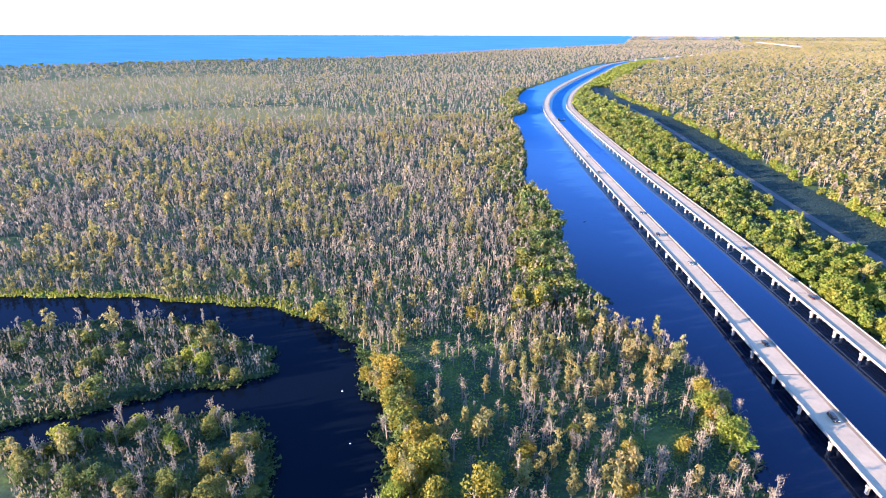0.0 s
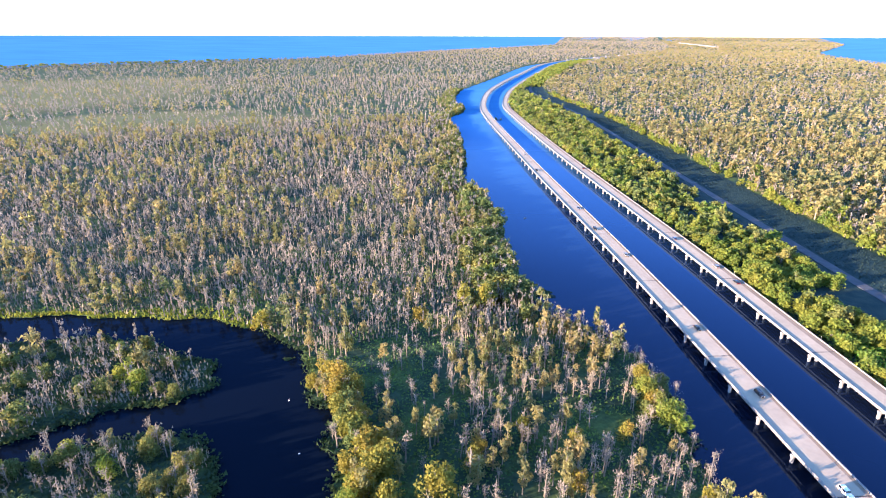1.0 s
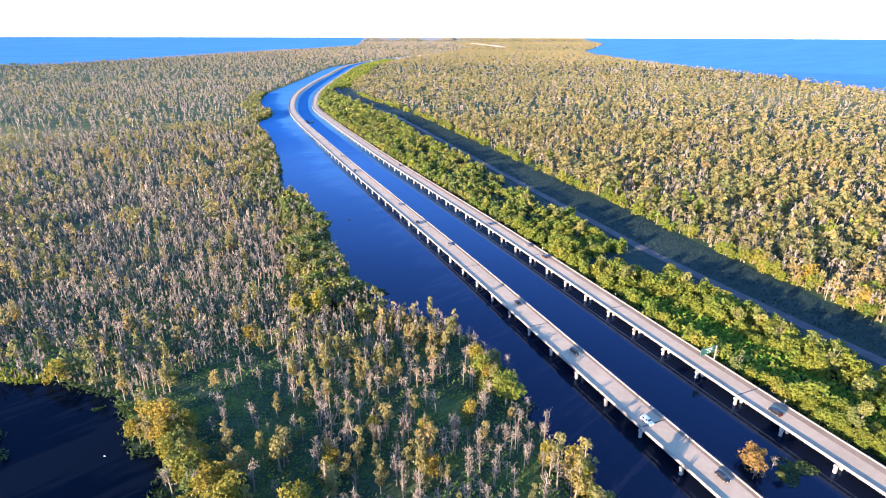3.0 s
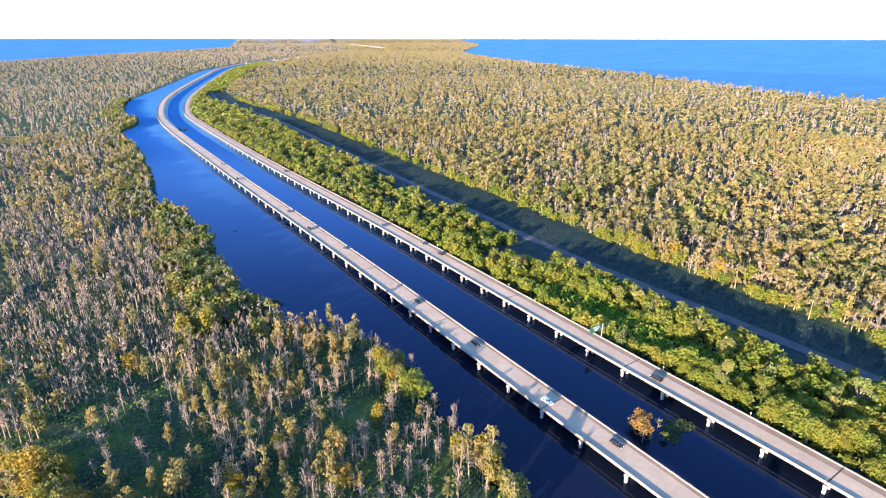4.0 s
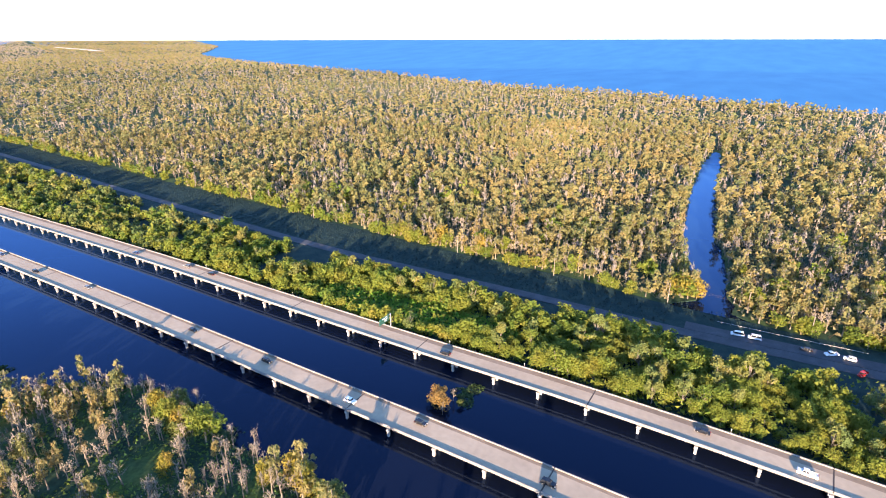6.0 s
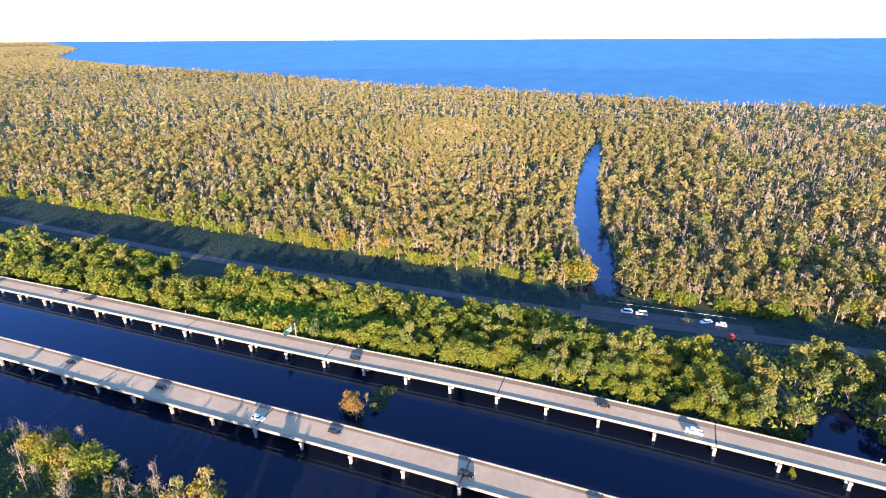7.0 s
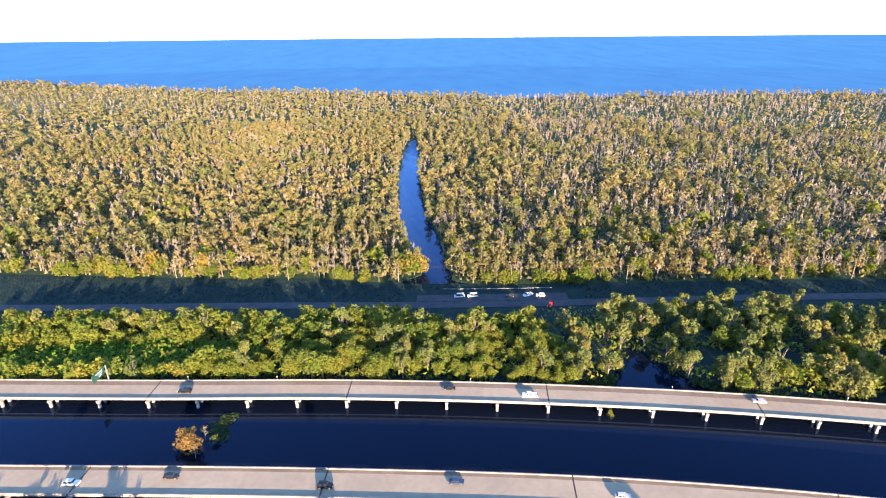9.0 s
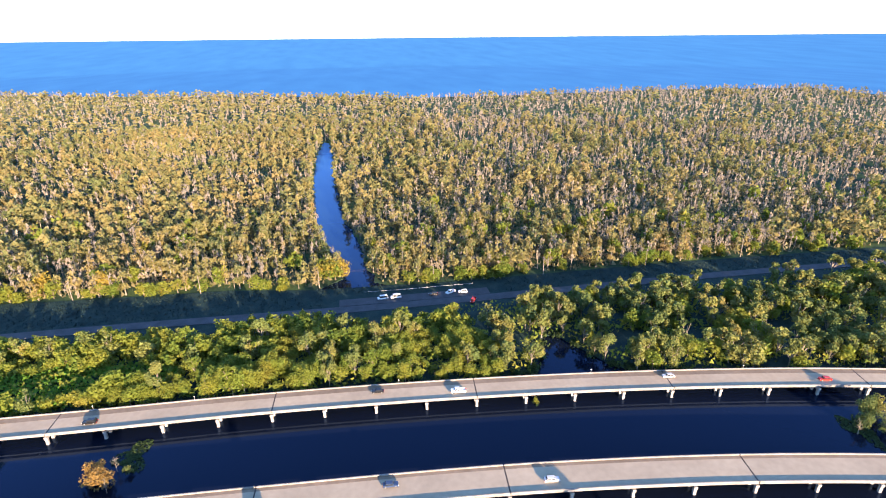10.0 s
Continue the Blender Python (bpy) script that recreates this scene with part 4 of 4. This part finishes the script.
low_growth("verge_brush", p, 1.0, 1.5, 1.0, M_BROAD, "green undergrowth filling the gaps below the causeway trees", 4.4, 0.8)


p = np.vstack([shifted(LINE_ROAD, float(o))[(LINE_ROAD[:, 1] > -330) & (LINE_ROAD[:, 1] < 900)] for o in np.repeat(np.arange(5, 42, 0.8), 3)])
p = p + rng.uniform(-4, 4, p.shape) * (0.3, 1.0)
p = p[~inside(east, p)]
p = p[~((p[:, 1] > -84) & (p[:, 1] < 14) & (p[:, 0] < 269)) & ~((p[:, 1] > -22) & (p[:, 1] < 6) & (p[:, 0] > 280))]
low_growth("verge_grass", p, 0.7, 0.75, 1.2, M_VERGE, "tall grass beside the old road, tree shade painted into its dark teal", 0.2, 0.9)


def islet(x, y, seed, wide, trees):
    """A small floating mat of green with brushy trees on it."""
    r_ = np.random.default_rng(seed)
    k_ = int(90 * wide)
    a, q = r_.uniform(0, 6.28, k_), np.sqrt(r_.random(k_))
    q *= 0.75 + 0.25 * np.sin(3 * a + seed) + 0.15 * np.sin(5 * a)
    v, f = sprays(np.column_stack([wide * q * np.cos(a), 0.6 * wide * q * np.sin(a), r_.uniform(0.05, 0.25, k_)]), r_.normal(size=(k_, 3)) * 0.3 + (0, 0, 1), 0.7, r_)
    mat_ob = tagged(new("plant_mat", mesh_of("plant_mat", v, f, [M_BRUSH])), "green mat of water plants between the bridges", "plants", kind="stuff")
    mat_ob.location = (x, y, 0.0)
    for dx, dy, s, kind in trees:
        make, leaf, bark, crown_name = (broad_tree, M_RUST, M_BARK, "crown") if kind == "rusty_bush" else KINDS[kind]
        lv, wd = make(seed * 7 + int(10 * s), 0)
        root = tagged(new("islet_tree"), "small brushy tree growing from shallow water beside the bridge", "tree", "islet trees")
        root.location, root.scale = (x + dx, y + dy, 0.0), (s * 1.1, s * 1.1, s)
        tagged(child(crown_name, mesh_of(crown_name, lv[0], lv[1], [leaf]), root), kind="stuff" if crown_name == "moss" else "")
        child("trunk", mesh_of("trunk", wd[0], wd[1], [bark], smooth=True), root)


islet(161, 75, 3, 10.0, [(-9.0, 8, 0.95, "rusty_bush"), (-13.0, 5.0, 1.05, "rusty_bush"), (-15, 3, 0.45, "bare_cypress_tree"), (-6, 3, 0.5, "bare_cypress_tree"), (-8, -1, 0.4, "bank_tree")])
islet(188, 885, 9, 9.0, [(-3, 4, 0.5, "broadleaf_tree"), (4, -3, 0.45, "broadleaf_tree")])
islet(161, -66, 11, 2.0, [(0, 0, 0.3, "broadleaf_tree")])
islet(-44, 206, 13, 2.2, [])
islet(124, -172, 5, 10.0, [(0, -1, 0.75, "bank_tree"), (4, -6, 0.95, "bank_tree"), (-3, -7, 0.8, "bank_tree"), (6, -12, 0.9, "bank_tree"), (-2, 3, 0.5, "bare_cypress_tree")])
islet(82, 256, 17, 9.0, [])


for x, y in ((-31.4, 147.7), (-39.1, 176.9)):
    buoy = tagged(new("buoy"), "small white float on the dark lagoon", "buoy", "lagoon floats")
    buoy.location = (x, y, 0.0)
    bm = bmesh.new()
    bmesh.ops.create_uvsphere(bm, u_segments=12, v_segments=8, radius=0.32, matrix=Matrix.Diagonal((1, 1, 0.8, 1)))
    child("float", done("float", bm, M_SIGNTEXT), buoy)
    v, q = tube([(0, 0, 0.2), (0, 0, 0.45), (0, 0, 0.7)], [0.05, 0.05, 0.03], 6)
    child("stem", mesh_of("stem", v, q, [M_STEEL]), buoy)
v, q = tube([(104.0, 382.5, 0.05), (105.3, 383.6, 0.3), (106.6, 384.4, 0.2)], [0.25, 0.35, 0.2], 7)
tagged(new("drifting_log", mesh_of("drifting_log", v, q, [M_DARKBARK], smooth=True)), "dark waterlogged trunk drifting in the canal", "log")

# ---- vehicles ----
def wheel_meshes():
    bm = bmesh.new()
    bmesh.ops.create_cone(bm, cap_ends=True, segments=14, radius1=0.34, radius2=0.34, depth=0.24, matrix=Matrix.Rotation(radians(90), 4, "X"))
    tyre = done("tyre", bm, M_TYRE, bevel=0.03)
    bm = bmesh.new()
    bmesh.ops.create_cone(bm, cap_ends=True, segments=10, radius1=0.2, radius2=0.2, depth=0.27, matrix=Matrix.Rotation(radians(90), 4, "X"))
    return tyre, done("rim", bm, M_CHROME)


TYRE, RIM_MESH = wheel_meshes()
M_TAIL = plain("red_lamp_glass", (0.5, 0.02, 0.02), 0.2)
# length, width, bonnet height, cabin from, cabin to, roof height
STYLES = {"sedan": (4.7, 1.82, 0.92, -1.75, 0.95, 1.45), "suv": (4.75, 1.9, 1.05, -2.2, 0.95, 1.75), "pickup": (5.7, 1.98, 1.08, -0.5, 1.45, 1.85), "van": (5.7, 2.0, 1.15, -2.75, 1.9, 2.2)}
PAINTS = {}


def car(style, paint, colour, label):
    """A vehicle that faces +x, its wheels on z 0."""
    long, wide, bonnet, c0, c1, roof = STYLES[style]
    if paint not in PAINTS:
        PAINTS[paint] = plain(paint + "_car_paint", colour, 0.25)
    body_mat = PAINTS[paint]
    root = tagged(new({"sedan": "car", "suv": "suv", "pickup": "pickup_truck", "van": "van"}[style]), label, "car" if style in ("sedan", "suv") else style, "road vehicles")
    hx, hy = long / 2, wide / 2
    bm = bmesh.new()
    box_bm(bm, (-hx, -hy, 0.28), (hx, hy, bonnet), taper=(0.97, 0.94))
    if style == "pickup":
        bmesh.ops.delete(bm, geom=[f for f in bm.faces if f.normal.z > 0.9 or f.calc_center_median().z > bonnet - 0.01], context="FACES")
        box_bm(bm, (c0, -hy * 0.93, bonnet - 0.25), (hx * 0.96, hy * 0.93, bonnet + 0.01))
        box_bm(bm, (-hx * 0.96, -hy * 0.9, 0.55), (c0, hy * 0.9, 0.62))
    child("body", done("body", bm, body_mat, bevel=0.07 if style != "pickup" else 0.0), root)
    bm = bmesh.new()
    box_bm(bm, (c0, -hy * 0.92, bonnet - 0.02), (c1, hy * 0.92, roof - 0.06), taper=(0.78, 0.86))
    child("cabin_glass", done("cabin_glass", bm, M_GLASS, bevel=0.03), root, "dark glass windows")
    mid, half = (c0 + c1) / 2, (c1 - c0) / 2
    bm = bmesh.new()
    box_bm(bm, (mid - half * 0.80, -hy * 0.82, roof - 0.08), (mid + half * 0.80, hy * 0.82, roof), taper=(0.95, 0.93))
    for sx_ in (-0.99, 0.0, 0.99):
        for sy_ in (-1, 1):
            b_ = [bm.verts.new((mid + half * sx_ * k + o, sy_ * hy * w_, z)) for k, w_, z, o in ((1, 0.935, bonnet - 0.03, -0.05), (1, 0.935, bonnet - 0.03, 0.05), (0.79, 0.81, roof - 0.05, 0.05), (0.79, 0.81, roof - 0.05, -0.05))]
            bm.faces.new(b_)
    child("roof", done("roof", bm, body_mat), root)
    for x in (-hx * 0.62, hx * 0.64):
        for sy_ in (-1, 1):
            w_ = child("wheel", TYRE, root, at=Matrix.Translation((x, sy_ * (hy - 0.12), 0.34)))
            child("rim", RIM_MESH, w_, "metal rim")
    for x, m, nm in ((hx - 0.03, M_LAMP, "headlight"), (-hx + 0.03, M_TAIL, "tail_light")):
        for sy_ in (-1, 1):
            bm = bmesh.new()
            box_bm(bm, (x - 0.06, sy_ * hy * 0.72 - 0.2, bonnet - 0.32), (x + 0.04, sy_ * hy * 0.72 + 0.2, bonnet - 0.16))
            child(nm, done(nm, bm, m, bevel=0.02), root)
    return root


def on_line(line, y, side, z, back=False):
    i = int(np.argmin(np.abs(line[:, 1] - y)))
    d = line[min(i + 1, len(line) - 1)] - line[i - 1]
    r_ = rights(line)[i]
    head = math.degrees(math.atan2(d[1], d[0])) + (180 if back else 0)
    return pose(line[i, 0] + r_[0] * side, y + r_[1] * side, z, 0, 0, head)


WHITE, DARK, BLUE, RED, SILVER, GREY = ("white", (0.75, 0.75, 0.74)), ("black", (0.012, 0.013, 0.016)), ("navy", (0.03, 0.05, 0.10)), ("red", (0.42, 0.025, 0.02)), ("silver", (0.45, 0.46, 0.47)), ("grey", (0.13, 0.135, 0.14))
for line, y, side, back, style, paint in (
    (LINE_A, -55, 4.2, True, "sedan", SILVER), (LINE_A, -7, 7.2, True, "sedan", BLUE), (LINE_A, 32, 4.2, True, "suv", DARK), (LINE_A, 80, 7.2, True, "sedan", DARK),
    (LINE_A, 109, 4.2, True, "suv", WHITE), (LINE_A, 156, 7.0, True, "suv", DARK), (LINE_A, 205, 7.2, True, "sedan", DARK), (LINE_A, 294, 7.2, True, "sedan", GREY),
    (LINE_A, 342, 4.1, True, "suv", DARK), (LINE_A, 390, 7.2, True, "sedan", BLUE), (LINE_A, 517, 4.1, True, "pickup", DARK), (LINE_A, 591, 7.2, True, "sedan", GREY),
    (LINE_B, 93, 4.2, False, "suv", DARK), (LINE_B, -7, 7.0, False, "sedan", DARK), (LINE_B, -37, 4.2, False, "pickup", WHITE), (LINE_B, -119, 7.2, False, "sedan", SILVER),
    (LINE_B, -177, 4.0, False, "sedan", RED), (LINE_B, 250, 7.0, False, "sedan", DARK), (LINE_B, 271, 7.0, False, "suv", GREY), (LINE_B, 318, 4.2, False, "sedan", BLUE), (LINE_B, 520, 7.0, False, "sedan", DARK),
):
    c_ = car(style, *paint, f"{paint[0]} {'pickup truck' if style == 'pickup' else style} driving on the concrete highway bridge")
    c_.matrix_basis = on_line(line, y, side, TOP, back)

park = tagged(new("parking_area"), "worn grey gravel pull-off beside the old road", "pavement", kind="structure")
seg = LINE_ROAD[(LINE_ROAD[:, 1] > -82) & (LINE_ROAD[:, 1] < 12)]
ribbon("gravel", seg, 3.9, 11.5, 0.3, 0.84, [M_ASPHALT], parent=park)
for x, y, turn, style, paint in ((259, -17, 94, "van", WHITE), (259, -24, 92, "van", WHITE), (258.5, -44, 90, "sedan", DARK), (259, -53.5, 120, "pickup", WHITE), (258, -60, 85, "suv", WHITE), (247, -63, 150, "pickup", RED)):
    c_ = car(style, *paint, f"{paint[0]} {'pickup truck' if style == 'pickup' else style} parked beside the old road")
    c_.matrix_basis = pose(x, y, 0.86, 0, 0, turn)


# ---- road furniture ----
def bar(name, lo, hi, mat, parent, label="", bevel=0.02, at=None):
    bm = bmesh.new()
    box_bm(bm, lo, hi)
    return child(name, done(name, bm, mat, bevel=bevel), parent, label, at)


sign = tagged(new("overhead_sign"), "green highway sign on a steel cantilever arm over the bridge", "road sign")
sign.matrix_basis = on_line(LINE_B, 127, WIDE + 0.35, 0.0)
# local x runs along the road, y to its left, over the deck
bar("post", (-0.2, -0.2, 3.6), (0.2, 0.2, 11.4), M_STEEL, sign, bevel=0.05)
bar("arm", (-0.12, 0.0, 11.0), (0.12, 8.6, 11.25), M_STEEL, sign)
bar("arm", (-0.12, 0.0, 9.4), (0.12, 8.6, 9.6), M_STEEL, sign)
panel = bar("sign_panel", (-0.28, 1.6, 8.7), (-0.16, 8.8, 11.9), M_SIGN, sign, "green reflective panel")
for y0, y1, z in ((2.6, 6.6, 11.1), (2.6, 5.4, 10.3), (3.2, 5.2, 9.5)):
    bar("text_bar", (-0.31, y0, z - 0.12), (-0.28, y1, z + 0.12), M_SIGNTEXT, panel, "pale bars", bevel=0.0)
bar("bracket", (-0.6, -0.5, 3.7), (0.6, 0.5, 4.3), M_CONCRETE, sign)

for y in (-150, -90, -15, 60, 95, 190, 260):
    m_ = tagged(new("marker_post"), "slim pale reflector post behind the bridge parapet", "post", "marker posts")
    m_.matrix_basis = on_line(LINE_B, y, WIDE - 0.17, RAIL)
    bar("post", (-0.06, -0.06, -0.02), (0.06, 0.06, 1.5), M_STEEL, m_)
    bar("reflector", (-0.14, -0.09, 1.15), (0.14, 0.09, 1.55), M_SIGNTEXT, m_)

POLES = [(306, 275), (300, 211), (293, 145), (286, 79), (280, 16), (275, -47), (272, -111), (271, -175), (272, -240)]
for i, (x, y) in enumerate(POLES):
    pole = tagged(new("utility_pole"), "weathered wooden utility pole with a crossarm", "utility pole", "utility poles")
    pole.matrix_basis = pose(x, y, 0.2, 0, 0, 5)
    v, q = tube([(0, 0, -1), (0, 0, 5), (0, 0, 11.5)], [0.2, 0.17, 0.13], 8)
    child("shaft", mesh_of("shaft", v, q, [M_WOOD], smooth=True), pole)
    bar("crossarm", (-1.2, -0.07, 10.4), (1.2, 0.07, 10.6), M_WOOD, pole)
    for x_ in (-1.05, 0.25, 1.05):
        bar("insulator", (x_ - 0.05, -0.05, 10.6), (x_ + 0.05, 0.05, 10.85), M_STEEL, pole, bevel=0.015)
for x_ in (-1.05, 0.25, 1.05):
    pts = []
    for (ax, ay), (bx, by) in zip(POLES, POLES[1:]):
        for t in np.linspace(0, 1, 10, endpoint=False):
            pts.append((ax + (bx - ax) * t + x_, ay + (by - ay) * t, 11.05 - 4 * 1.1 * t * (1 - t)))
    pts.append((POLES[-1][0] + x_, POLES[-1][1], 11.05))
    v, q = tube(pts, [0.02] * len(pts), 4)
    tagged(new("power_line", mesh_of("power_line", v, q, [M_JOINT])), "thin power line sagging between wooden poles", "cable", "power lines")

rail = tagged(new("guard_rail"), "pale steel guard rail beside the parking place", "guard rail")
v, q = tube([(268.5, -8, 1.35), (267.5, -30, 1.35), (267.0, -68, 1.35)], [0.07] * 3, 6)
child("beam", mesh_of("beam", v, q, [M_STEEL]), rail)
for y in np.arange(-66, -8, 4.0):
    bar("post", (-0.08, -0.08, 0.3), (0.08, 0.08, 1.4), M_WOOD, rail, at=Matrix.Translation((267.2 + max(0, y + 68) * 0.02, float(y), 0.2)))


# ---- far camp houses along the road ----
def house(x, y, turn, long):
    root = tagged(new("camp_house"), "small far white camp house beside the highway", "house", "camp houses")
    v = settle([(x, y, 0.6)])[0]
    root.matrix_basis = pose(*v, 0, 0, turn)
    bm = bmesh.new()
    box_bm(bm, (-long / 2, -4, 0), (long / 2, 4, 4.5))
    child("wall", done("wall", bm, M_SIDING), root)
    bm = bmesh.new()
    box_bm(bm, (-long / 2 - 0.5, -4.5, 4.5), (long / 2 + 0.5, 4.5, 7.0), taper=(1, 0.04))
    child("roof", done("roof", bm, M_STEEL), root)
    for k in range(3):
        bar("window", (-long * 0.3 + k * long * 0.3 - 0.6, -4.06, 1.6), (-long * 0.3 + k * long * 0.3 + 0.6, -3.98, 3.0), M_GLASS, root, bevel=0.0)


for i, t in enumerate(np.linspace(0, 1, 16)):
    q = np.array([1010, 2900]) * (1 - t) + np.array([1700, 3760]) * t
    house(q[0] + (14 if i % 3 else -40) + 10 * math.sin(i * 2.1), q[1], 50 + 13 * math.sin(i * 1.7), 12 + 5 * (i % 3))
